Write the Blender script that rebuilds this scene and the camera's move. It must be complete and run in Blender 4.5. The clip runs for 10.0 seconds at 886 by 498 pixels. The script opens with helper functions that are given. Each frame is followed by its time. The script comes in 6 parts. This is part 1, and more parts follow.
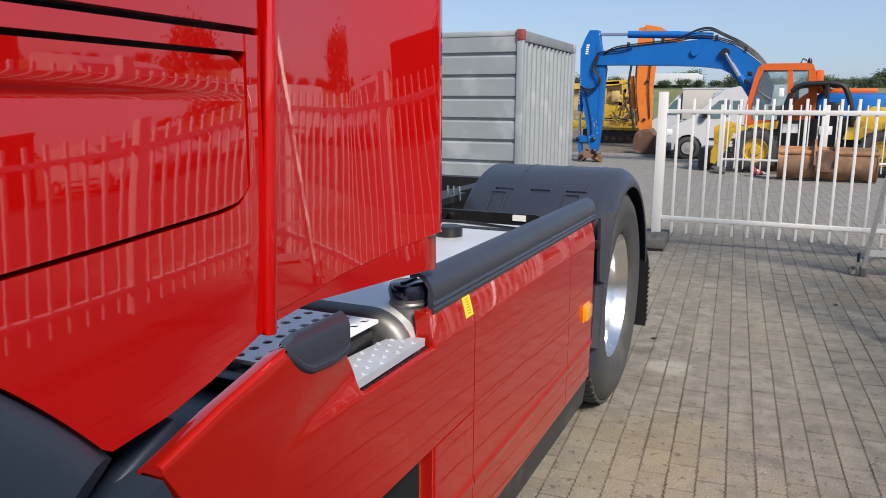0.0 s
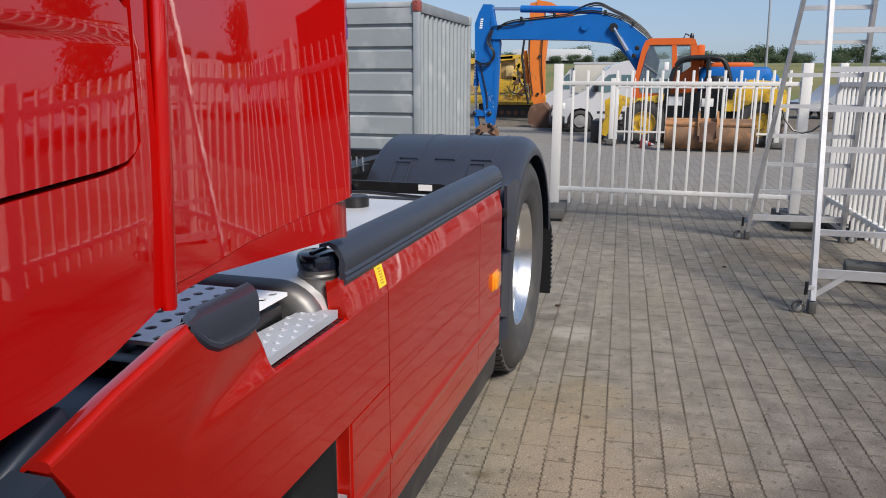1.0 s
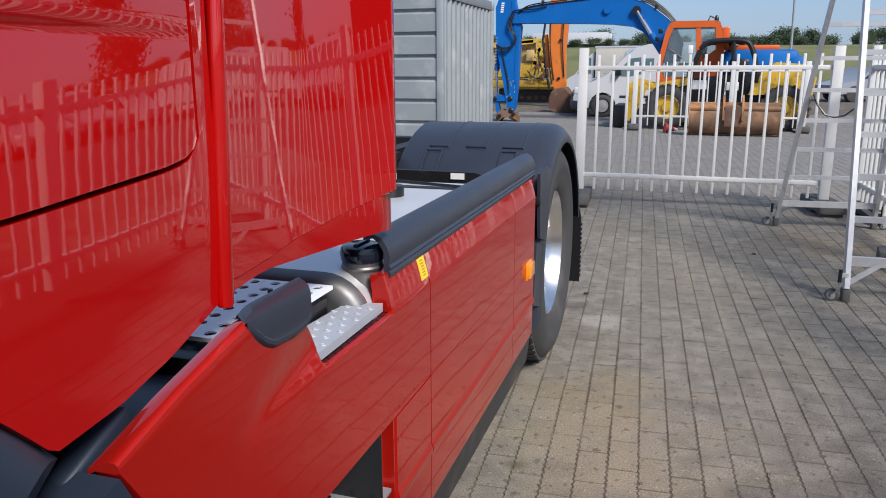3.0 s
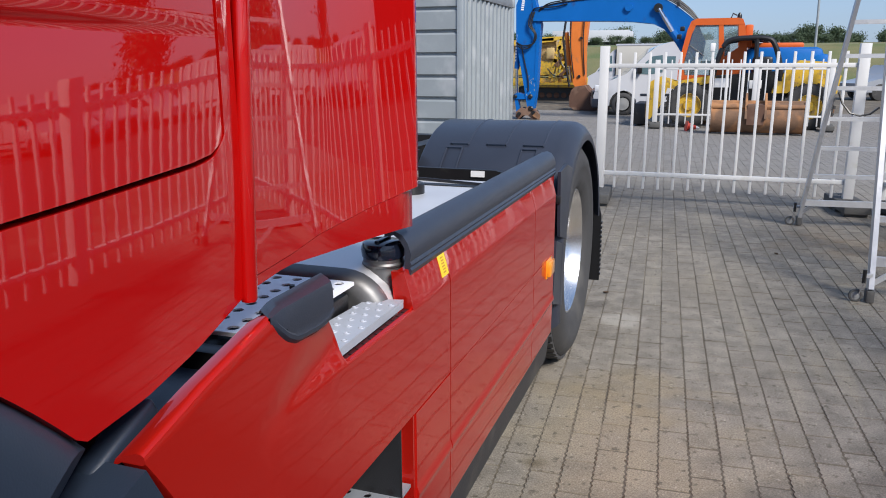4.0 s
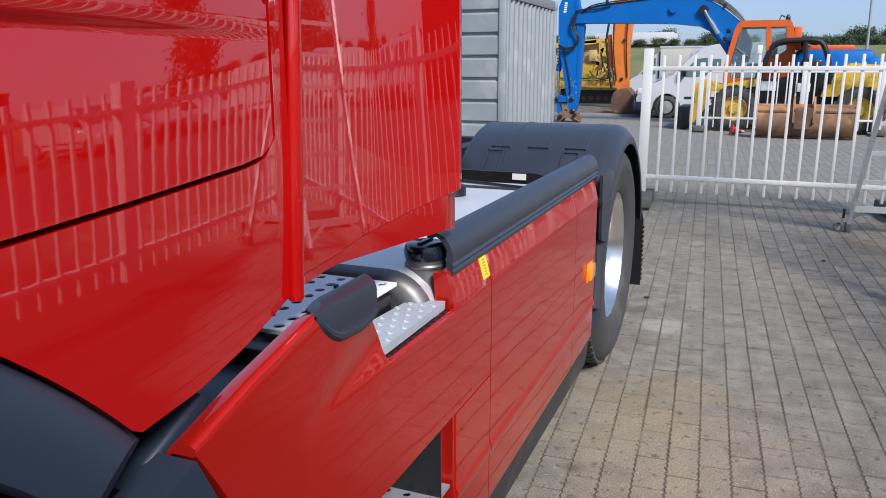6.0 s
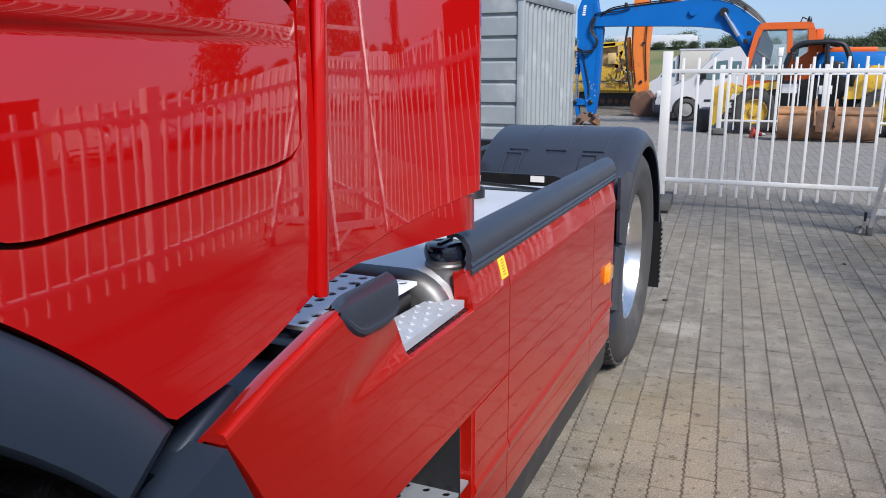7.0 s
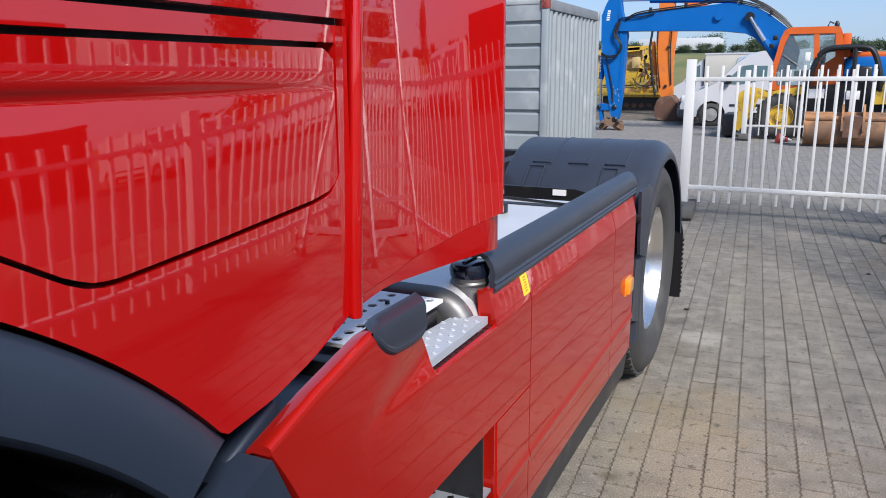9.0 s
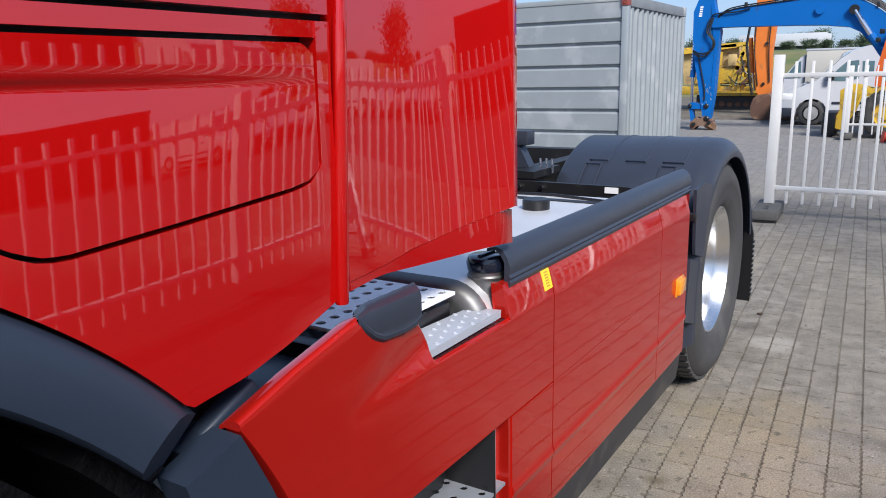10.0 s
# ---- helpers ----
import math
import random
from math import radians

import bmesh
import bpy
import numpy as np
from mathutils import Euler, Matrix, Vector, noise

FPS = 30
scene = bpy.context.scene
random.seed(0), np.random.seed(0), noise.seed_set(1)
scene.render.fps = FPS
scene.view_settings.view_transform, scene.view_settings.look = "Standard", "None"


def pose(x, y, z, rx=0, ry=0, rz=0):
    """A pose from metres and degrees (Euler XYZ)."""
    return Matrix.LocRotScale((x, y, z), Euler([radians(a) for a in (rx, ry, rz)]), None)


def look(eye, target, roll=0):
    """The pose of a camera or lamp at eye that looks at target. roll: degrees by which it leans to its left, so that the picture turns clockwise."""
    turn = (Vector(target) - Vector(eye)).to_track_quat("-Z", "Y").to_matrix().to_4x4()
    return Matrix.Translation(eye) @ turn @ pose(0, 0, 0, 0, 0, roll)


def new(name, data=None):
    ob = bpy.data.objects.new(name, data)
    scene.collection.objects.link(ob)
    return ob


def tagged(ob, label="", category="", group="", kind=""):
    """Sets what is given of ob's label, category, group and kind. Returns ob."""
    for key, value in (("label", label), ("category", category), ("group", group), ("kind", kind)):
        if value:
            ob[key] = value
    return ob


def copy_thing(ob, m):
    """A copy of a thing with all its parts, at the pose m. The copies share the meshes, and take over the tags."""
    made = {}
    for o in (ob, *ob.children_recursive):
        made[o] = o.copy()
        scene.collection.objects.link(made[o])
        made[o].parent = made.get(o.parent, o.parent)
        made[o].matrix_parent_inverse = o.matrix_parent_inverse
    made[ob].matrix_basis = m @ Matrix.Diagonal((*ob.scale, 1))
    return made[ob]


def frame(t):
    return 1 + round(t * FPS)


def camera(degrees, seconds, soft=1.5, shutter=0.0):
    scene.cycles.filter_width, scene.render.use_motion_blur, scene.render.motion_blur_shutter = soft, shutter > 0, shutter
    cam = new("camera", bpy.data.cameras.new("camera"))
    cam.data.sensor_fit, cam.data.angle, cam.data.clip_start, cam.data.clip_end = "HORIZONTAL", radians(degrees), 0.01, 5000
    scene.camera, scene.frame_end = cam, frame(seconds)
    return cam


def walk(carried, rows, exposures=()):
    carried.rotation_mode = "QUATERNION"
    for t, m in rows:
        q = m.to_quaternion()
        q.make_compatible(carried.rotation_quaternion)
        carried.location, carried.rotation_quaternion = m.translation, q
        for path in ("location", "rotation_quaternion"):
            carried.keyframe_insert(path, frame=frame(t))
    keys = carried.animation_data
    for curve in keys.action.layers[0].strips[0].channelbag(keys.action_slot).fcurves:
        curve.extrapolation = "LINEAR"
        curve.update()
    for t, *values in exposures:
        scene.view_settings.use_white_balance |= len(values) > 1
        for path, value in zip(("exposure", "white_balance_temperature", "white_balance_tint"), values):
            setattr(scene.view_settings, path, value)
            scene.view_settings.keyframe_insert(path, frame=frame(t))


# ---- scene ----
cam = camera(60.6, 10.0, soft=1.0)
PATH = [
    (0, (0.624, 0.281, 1.385), (-0.176, 2.076, 1.012), 0.4),
    (0.2, (0.621, 0.313, 1.373), (-0.037, 2.160, 0.982), 0.6),
    (0.5, (0.617, 0.33, 1.346), (0.045, 2.203, 0.939), 0.2),
    (1, (0.577, 0.329, 1.35), (0.029, 2.204, 0.919), 0.2),
    (1.5, (0.554, 0.337, 1.352), (0.021, 2.213, 0.908), 0.1),
    (2, (0.539, 0.338, 1.351), (0.007, 2.212, 0.9), 0.2),
    (2.5, (0.527, 0.336, 1.359), (-0.035, 2.199, 0.897), 0.0),
    (4, (0.518, 0.33, 1.358), (-0.121, 2.165, 0.885), -0.2),
    (4.5, (0.516, 0.322, 1.353), (-0.152, 2.147, 0.88), -0.1),
    (5, (0.513, 0.321, 1.355), (-0.178, 2.137, 0.882), -0.1),
    (5.5, (0.513, 0.32, 1.359), (-0.2, 2.129, 0.888), -0.1),
    (7, (0.524, 0.288, 1.361), (-0.255, 2.072, 0.902), -0.3),
    (7.5, (0.527, 0.239, 1.383), (-0.272, 2.015, 0.927), -0.4),
    (8, (0.526, 0.219, 1.397), (-0.284, 1.99, 0.943), -0.4),
    (8.5, (0.519, 0.223, 1.402), (-0.302, 1.99, 0.948), -0.5),
    (9, (0.547, 0.224, 1.411), (-0.287, 1.985, 0.96), -0.4),
    (9.5, (0.614, 0.285, 1.401), (-0.249, 2.033, 0.954), -0.4),
    (9.8, (0.673, 0.301, 1.399), (-0.276, 2.002, 0.948), -0.7),
    (10, (0.696, 0.279, 1.396), (-0.345, 1.928, 0.952), -1.2),
]
walk(cam, [(t, look(eye, target, roll)) for t, eye, target, roll in PATH], exposures=((0.0, 0.5, 7050, 10), (0.5, 0.34, 7050, 10), (1.5, 0.32, 6800, 10), (2.6, 0.33, 6600, 10), (4.0, 0.42, 6500, 10), (5.5, 0.46, 6400, 10), (7.0, 0.54, 6400, 10), (10.0, 0.58, 6400, 10)))

# ---- world, sun ----
SUN_EL, SUN_AZ = radians(41), radians(132)   # azimuth from +y towards +x
world = bpy.data.worlds.new("world")
scene.world = world
world.use_nodes = True
wn = world.node_tree.nodes
sky = wn.new("ShaderNodeTexSky")
sky.sky_type, sky.sun_disc = "NISHITA", False
sky.sun_elevation, sky.sun_rotation = SUN_EL, SUN_AZ
sky.air_density, sky.dust_density, sky.ozone_density = 1.0, 1.0, 4.0
wn["Background"].inputs["Strength"].default_value = 0.108
haze = wn.new("ShaderNodeMix")
haze.data_type, haze.blend_type = "RGBA", "MULTIPLY"
haze.inputs[0].default_value = 1.0
haze.inputs[7].default_value = (0.90, 0.92, 1.02, 1)
world.node_tree.links.new(sky.outputs[0], haze.inputs[6])
veil = wn.new("ShaderNodeMix")
veil.data_type = "RGBA"
veil.inputs[0].default_value = 0.5
veil.inputs[7].default_value = (2.35, 3.40, 5.35, 1)   # thin even haze over the whole sky
world.node_tree.links.new(haze.outputs[2], veil.inputs[6])
world.node_tree.links.new(veil.outputs[2], wn["Background"].inputs["Color"])
sun_data = bpy.data.lights.new("sun", "SUN")
sun_data.energy, sun_data.angle, sun_data.color = 3.7, radians(16), (1.0, 0.955, 0.91)
sun_dir = Vector((math.sin(SUN_AZ) * math.cos(SUN_EL), math.cos(SUN_AZ) * math.cos(SUN_EL), math.sin(SUN_EL)))
sun_ob = new("sun", sun_data)
sun_ob.matrix_world = look(sun_dir * 40, (0, 0, 0))


# ---- materials ----
def material(name, colour, rough=0.5, metal=0.0, coat=0.0, vary=0.15, scale=6.0, bump=0.0, bump_scale=60.0,
             second=None, second_at=0.6, second_scale=3.0, rough_vary=0.1, each=0.0, spec=0.5, coat_rough=0.03):
    """A procedural surface: base colour varied at two scales, optional patches of a second colour, relief and gloss changes."""
    m = bpy.data.materials.new(name)
    m.use_nodes = True
    nt = m.node_tree
    n, l = nt.nodes, nt.links
    b = n["Principled BSDF"]
    b.inputs["Metallic"].default_value = metal
    b.inputs["Coat Weight"].default_value = coat
    b.inputs["Coat Roughness"].default_value = coat_rough
    b.inputs["Specular IOR Level"].default_value = spec
    tc = n.new("ShaderNodeTexCoord")
    big = n.new("ShaderNodeTexNoise")
    big.inputs["Scale"].default_value, big.inputs["Detail"].default_value = scale, 4.0
    fine = n.new("ShaderNodeTexNoise")
    fine.inputs["Scale"].default_value, fine.inputs["Detail"].default_value = bump_scale, 3.0
    l.new(tc.outputs["Object"], big.inputs["Vector"])
    l.new(tc.outputs["Object"], fine.inputs["Vector"])
    mix = n.new("ShaderNodeMix")
    mix.data_type = "RGBA"
    mix.inputs[6].default_value = (*[c * (1 - vary) for c in colour], 1)
    mix.inputs[7].default_value = (*[min(1, c * (1 + vary)) for c in colour], 1)
    add = n.new("ShaderNodeMath")
    add.operation = "MULTIPLY_ADD"
    l.new(fine.outputs["Fac"], add.inputs[0])
    add.inputs[1].default_value = 0.4
    l.new(big.outputs["Fac"], add.inputs[2])
    sub = n.new("ShaderNodeMath")
    sub.operation = "SUBTRACT"
    l.new(add.outputs[0], sub.inputs[0])
    sub.inputs[1].default_value = 0.2
    l.new(sub.outputs[0], mix.inputs[0])
    out = mix.outputs[2]
    if second:
        patch = n.new("ShaderNodeTexNoise")
        patch.inputs["Scale"].default_value, patch.inputs["Detail"].default_value = second_scale, 6.0
        l.new(tc.outputs["Object"], patch.inputs["Vector"])
        ramp = n.new("ShaderNodeMapRange")
        ramp.inputs["From Min"].default_value, ramp.inputs["From Max"].default_value = second_at - 0.06, second_at + 0.06
        l.new(patch.outputs["Fac"], ramp.inputs["Value"])
        mix2 = n.new("ShaderNodeMix")
        mix2.data_type = "RGBA"
        l.new(ramp.outputs[0], mix2.inputs[0])
        l.new(out, mix2.inputs[6])
        mix2.inputs[7].default_value = (*second, 1)
        out = mix2.outputs[2]
    if each:
        info = n.new("ShaderNodeObjectInfo")
        geo = n.new("ShaderNodeNewGeometry")
        s = n.new("ShaderNodeMath")
        s.operation = "ADD"
        l.new(info.outputs["Random"], s.inputs[0])
        l.new(geo.outputs["Random Per Island"], s.inputs[1])
        fr = n.new("ShaderNodeMath")
        fr.operation = "FRACT"
        l.new(s.outputs[0], fr.inputs[0])
        mr = n.new("ShaderNodeMapRange")
        mr.inputs["To Min"].default_value, mr.inputs["To Max"].default_value = 1 - each, 1 + each
        l.new(fr.outputs[0], mr.inputs["Value"])
        hv = n.new("ShaderNodeHueSaturation")
        l.new(mr.outputs[0], hv.inputs["Value"])
        l.new(out, hv.inputs["Color"])
        out = hv.outputs[0]
    l.new(out, b.inputs["Base Color"])
    rr = n.new("ShaderNodeMapRange")
    rr.inputs["To Min"].default_value, rr.inputs["To Max"].default_value = max(0.02, rough - rough_vary), min(1, rough + rough_vary)
    l.new(big.outputs["Fac"], rr.inputs["Value"])
    l.new(rr.outputs[0], b.inputs["Roughness"])
    if bump:
        bp = n.new("ShaderNodeBump")
        bp.inputs["Strength"].default_value, bp.inputs["Distance"].default_value = 1.0, bump
        l.new(fine.outputs["Fac"], bp.inputs["Height"])
        l.new(bp.outputs[0], b.inputs["Normal"])
    return m


def paint(name, colour, wave=0.0, wave_scale=5.0, flake=0.0, ior=1.43, coat=1.0, peel_share=0.11):
    """Glossy car lacquer; wave: faint unevenness of the sheet, in metres."""
    m = material(name, colour, rough=0.38, metal=flake, coat=coat, vary=0.05, spec=0.0, scale=3.0, bump_scale=900.0, rough_vary=0.04, coat_rough=0.02)
    m.node_tree.nodes["Principled BSDF"].inputs["Coat IOR"].default_value = ior
    if wave:
        nt = m.node_tree
        n, l = nt.nodes, nt.links
        tc = n.new("ShaderNodeTexCoord")
        no = n.new("ShaderNodeTexNoise")
        no.inputs["Scale"].default_value, no.inputs["Detail"].default_value = wave_scale, 1.0
        l.new(tc.outputs["Object"], no.inputs["Vector"])
        bp = n.new("ShaderNodeBump")
        bp.inputs["Distance"].default_value = wave
        peel = n.new("ShaderNodeTexNoise")
        peel.inputs["Scale"].default_value, peel.inputs["Detail"].default_value = 75.0, 0.0
        l.new(tc.outputs["Object"], peel.inputs["Vector"])
        both = n.new("ShaderNodeMath")
        both.operation = "MULTIPLY_ADD"
        l.new(peel.outputs["Fac"], both.inputs[0])
        both.inputs[1].default_value = peel_share
        l.new(no.outputs["Fac"], both.inputs[2])
        l.new(both.outputs[0], bp.inputs["Height"])
        l.new(bp.outputs[0], n["Principled BSDF"].inputs["Normal"])
        l.new(bp.outputs[0], n["Principled BSDF"].inputs["Coat Normal"])
    return m


def glass_material(name, tint):
    m = bpy.data.materials.new(name)
    m.use_nodes = True
    b = m.node_tree.nodes["Principled BSDF"]
    b.inputs["Base Color"].default_value = (*tint, 1)
    b.inputs["Roughness"].default_value = 0.03
    b.inputs["Transmission Weight"].default_value = 0.85
    b.inputs["IOR"].default_value = 1.1
    b.inputs["Coat Weight"].default_value = 0.6
    return m


RED = paint("red_cab_paint", (0.480, 0.0030, 0.0026), wave=0.00008, wave_scale=7.0, flake=0.2, ior=1.8)
RED_DEEP = paint("red_skirt_paint", (0.545, 0.014, 0.0078), ior=1.52, wave=0.0016, wave_scale=2.6, flake=0.5, coat=0.85, peel_share=0.012)
GREY_PLASTIC = material("dark_grey_plastic", (0.0275, 0.0325, 0.047), rough=0.36, vary=0.2, bump=0.00015, bump_scale=420)
GREY_FLARE = material("slate_grey_flare", (0.0185, 0.028, 0.0455), rough=0.45, vary=0.1, bump=0.00015, bump_scale=420)
BLACK_PLASTIC = material("black_plastic", (0.012, 0.012, 0.013), rough=0.35, vary=0.2, bump=0.0004, bump_scale=300)
BLACK_STEEL = material("black_chassis_steel", (0.010, 0.010, 0.011), rough=0.45, vary=0.3, second=(0.04, 0.037, 0.033), second_at=0.66, second_scale=9)
RUBBER = material("tyre_rubber", (0.048, 0.047, 0.047), rough=0.75, vary=0.25, scale=9, bump=0.001, bump_scale=160, second=(0.075, 0.072, 0.068), second_at=0.62, second_scale=5)
# Near-black copy of the tyre rubber: the front wheel well's shade as colour.
RUBBER_SHADED = material("shaded_tread_rubber", (0.004, 0.004, 0.0045), rough=0.9, vary=0.4, scale=20, bump=0.002, bump_scale=90, spec=0.1)
# Darker than the tank's sheet: dark reflections are put into this colour.
TANK_END = material("darkened_tank_end", (0.17, 0.168, 0.166), rough=0.50, metal=0.9, vary=0.3, scale=9)
TANK_ALU = material("dull_tank_aluminium", (0.70, 0.70, 0.705), rough=0.38, metal=0.40, vary=0.10, scale=6, bump=0.0002, bump_scale=300)
WALK_ALU = material("walkway_aluminium", (0.90, 0.91, 0.93), rough=0.42, metal=0.08, vary=0.08, scale=16)
CAP_BLACK = material("glossy_navy_black", (0.007, 0.010, 0.020), rough=0.16, vary=0.2, coat=0.5)
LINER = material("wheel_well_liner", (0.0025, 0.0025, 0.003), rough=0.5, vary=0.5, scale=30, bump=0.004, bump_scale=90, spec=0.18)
ALU_TREAD = material("tread_plate_aluminium", (0.47, 0.495, 0.54), rough=0.42, metal=0.25, vary=0.12, scale=18, bump=0.0003, bump_scale=200)
RIM_ALU = material("polished_rim_aluminium", (0.80, 0.80, 0.80), rough=0.26, metal=1.0, vary=0.06, scale=10, rough_vary=0.06)
LADDER_ALU = material("ladder_aluminium", (0.56, 0.56, 0.565), rough=0.38, metal=0.35, vary=0.12, scale=14, second=(0.42, 0.41, 0.39), second_at=0.68, second_scale=8)
WHITE_STEEL = material("white_fence_paint", (0.65, 0.64, 0.62), rough=0.4, vary=0.06, scale=5, second=(0.55, 0.52, 0.46), second_at=0.7, second_scale=6)
WHITE_BODY = paint("white_vehicle_paint", (0.54, 0.55, 0.575))
YELLOW = material("yellow_machine_paint", (0.67, 0.42, 0.035), rough=0.4, coat=0.3, vary=0.12, scale=4, second=(0.38, 0.245, 0.08), second_at=0.60, second_scale=11)
ORANGE = material("orange_machine_paint", (0.62, 0.115, 0.022), rough=0.45, spec=0.25, coat=0.05, vary=0.1, scale=3, second=(0.35, 0.12, 0.05), second_at=0.7, second_scale=4)
ORANGE_ARM = material("faded_orange_paint", (0.70, 0.185, 0.032), rough=0.5, spec=0.25, coat=0.05, vary=0.15, scale=3, second=(0.42, 0.16, 0.06), second_at=0.66, second_scale=4)
BLUE = material("blue_machine_paint", (0.002, 0.115, 0.40), rough=0.5, spec=0.2, coat=0.0, vary=0.12, scale=2, second=(0.02, 0.08, 0.25), second_at=0.68, second_scale=3)
RUST = material("rusty_steel", (0.17, 0.095, 0.055), rough=0.8, vary=0.5, scale=5, bump=0.004, bump_scale=30, second=(0.38, 0.18, 0.075), second_at=0.54, second_scale=2.2)
ZINC = material("galvanised_sheet", (0.300, 0.330, 0.342), rough=0.5, metal=0.25, vary=0.10, scale=5, second=(0.40, 0.42, 0.43), second_at=0.62, second_scale=2.5, bump=0.0006, bump_scale=60)
CAST_RED = material("red_corner_casting", (0.27, 0.060, 0.048), rough=0.55, vary=0.25, scale=20)
BLOCK_GREY = material("recycled_plastic_block", (0.09, 0.088, 0.083), rough=0.85, vary=0.3, scale=12, bump=0.003, bump_scale=70)
AMBER = material("amber_lens", (0.85, 0.30, 0.02), rough=0.15, coat=0.8, vary=0.15, scale=60)
CONE_RED = material("faded_red_plastic", (0.62, 0.06, 0.035), rough=0.5, vary=0.15, scale=20)
STICKER = material("yellow_sticker", (0.85, 0.60, 0.03), rough=0.4, vary=0.05)
STICKER_INK = material("orange_print", (0.50, 0.24, 0.02), rough=0.5, vary=0.05)
INK = material("dark_print", (0.03, 0.03, 0.03), rough=0.5, vary=0.05)
LABEL_WHITE = material("white_label", (0.8, 0.8, 0.8), rough=0.5, vary=0.05)
CASTOR_GREY = material("castor_grey", (0.30, 0.30, 0.29), rough=0.6, vary=0.2)
CHROME = material("steel_rod", (0.75, 0.76, 0.78), rough=0.12, metal=1.0, vary=0.05)
GLASS = glass_material("cab_glass", (0.50, 0.62, 0.64))
ZINC_DARK = material("dark_rail_steel", (0.22, 0.235, 0.25), rough=0.6, metal=0.2, vary=0.25, scale=6)
# Opaque panes; the uneven blue-grey colour stands in for reflections.
CAB_WINDOW = material("painted_cab_window", (0.10, 0.17, 0.19), rough=0.08, vary=0.4, scale=2.5, coat=0.8)
RUST_DARK = material("dark_rusty_steel", (0.11, 0.055, 0.035), rough=0.8, vary=0.35, scale=3, second=(0.2, 0.12, 0.08), second_at=0.6, second_scale=2)
DARK_GLASS = material("dark_window", (0.03, 0.045, 0.055), rough=0.06, vary=0.2, scale=3, coat=0.8)


# ---- mesh helpers ----
def part(name, bm, mat, parent=None, label="", smooth=35, kind=""):
    """Links a bmesh as one mesh object under a thing or part."""
    bmesh.ops.recalc_face_normals(bm, faces=bm.faces)
    me = bpy.data.meshes.new(name)
    bm.to_mesh(me)
    bm.free()
    me.materials.append(mat)
    if smooth:
        me.polygons.foreach_set("use_smooth", [True] * len(me.polygons))
        me.set_sharp_from_angle(angle=radians(smooth))
    ob = new(name, me)
    if parent:
        ob.parent = parent
        if parent.parent is None:
            ob.matrix_parent_inverse = parent.matrix_basis.inverted()
    if label:
        tagged(ob, label)
    if kind:
        tagged(ob, kind=kind)
    return ob


def thing(name, place, label, category, group="", kind=""):
    ob = new(name)
    ob.empty_display_size = 0.1
    ob.location = place
    ob.matrix_world = Matrix.Translation(place)
    return tagged(ob, label, category, group, kind)


def box(bm, x0, x1, y0, y1, z0, z1, bevel=0.0):
    vs = [bm.verts.new(p) for p in ((x0, y0, z0), (x1, y0, z0), (x1, y1, z0), (x0, y1, z0), (x0, y0, z1), (x1, y0, z1), (x1, y1, z1), (x0, y1, z1))]
    fs = [bm.faces.new([vs[i] for i in f]) for f in ((3, 2, 1, 0), (4, 5, 6, 7), (0, 1, 5, 4), (1, 2, 6, 5), (2, 3, 7, 6), (3, 0, 4, 7))]
    if bevel:
        bmesh.ops.bevel(bm, geom=list({e for f in fs for e in f.edges}), offset=bevel, segments=2, affect="EDGES", profile=0.5)
    return bm


def boxed(*a, **k):
    return box(bmesh.new(), *a, **k)


def prism(bm, pts, axis, a0, a1, bevel=0.0, segments=2):
    """A polygon extruded along an axis. pts: (y, z) for 'x', (x, z) for 'y', (x, y) for 'z'."""
    def at(p, a):
        return {"x": (a, p[0], p[1]), "y": (p[0], a, p[1]), "z": (p[0], p[1], a)}[axis]
    lo = [bm.verts.new(at(p, a0)) for p in pts]
    hi = [bm.verts.new(at(p, a1)) for p in pts]
    fs = [bm.faces.new(lo), bm.faces.new(hi[::-1])]
    for i in range(len(pts)):
        j = (i + 1) % len(pts)
        fs.append(bm.faces.new((lo[i], hi[i], hi[j], lo[j])))
    if bevel:
        es = list({e for f in fs for e in f.edges if e.calc_face_angle(0) > 0.35})
        bmesh.ops.bevel(bm, geom=es, offset=bevel, segments=segments, affect="EDGES", profile=0.5)
    return bm


def prismed(*a, **k):
    return prism(bmesh.new(), *a, **k)


def tube(bm, pts, r, n=8, close=True):
    """A round bar along a line of points; r: one radius, or one for each point."""
    rs = r if isinstance(r, (list, tuple)) else [r] * len(pts)
    pts = [Vector(p) for p in pts]
    rings = []
    for i, p in enumerate(pts):
        d = (pts[min(i + 1, len(pts) - 1)] - pts[max(i - 1, 0)]).normalized()
        side = d.cross(Vector((0, 0, 1)) if abs(d.z) < 0.9 else Vector((1, 0, 0))).normalized()
        up = side.cross(d)
        rings.append([bm.verts.new(p + rs[i] * (side * math.cos(2 * math.pi * k / n) + up * math.sin(2 * math.pi * k / n))) for k in range(n)])
    for a, b in zip(rings, rings[1:]):
        for k in range(n):
            bm.faces.new((a[k], a[(k + 1) % n], b[(k + 1) % n], b[k]))
    if close:
        bm.faces.new(rings[0][::-1])
        bm.faces.new(rings[-1])
    return bm


def tubed(*a, **k):
    return tube(bmesh.new(), *a, **k)


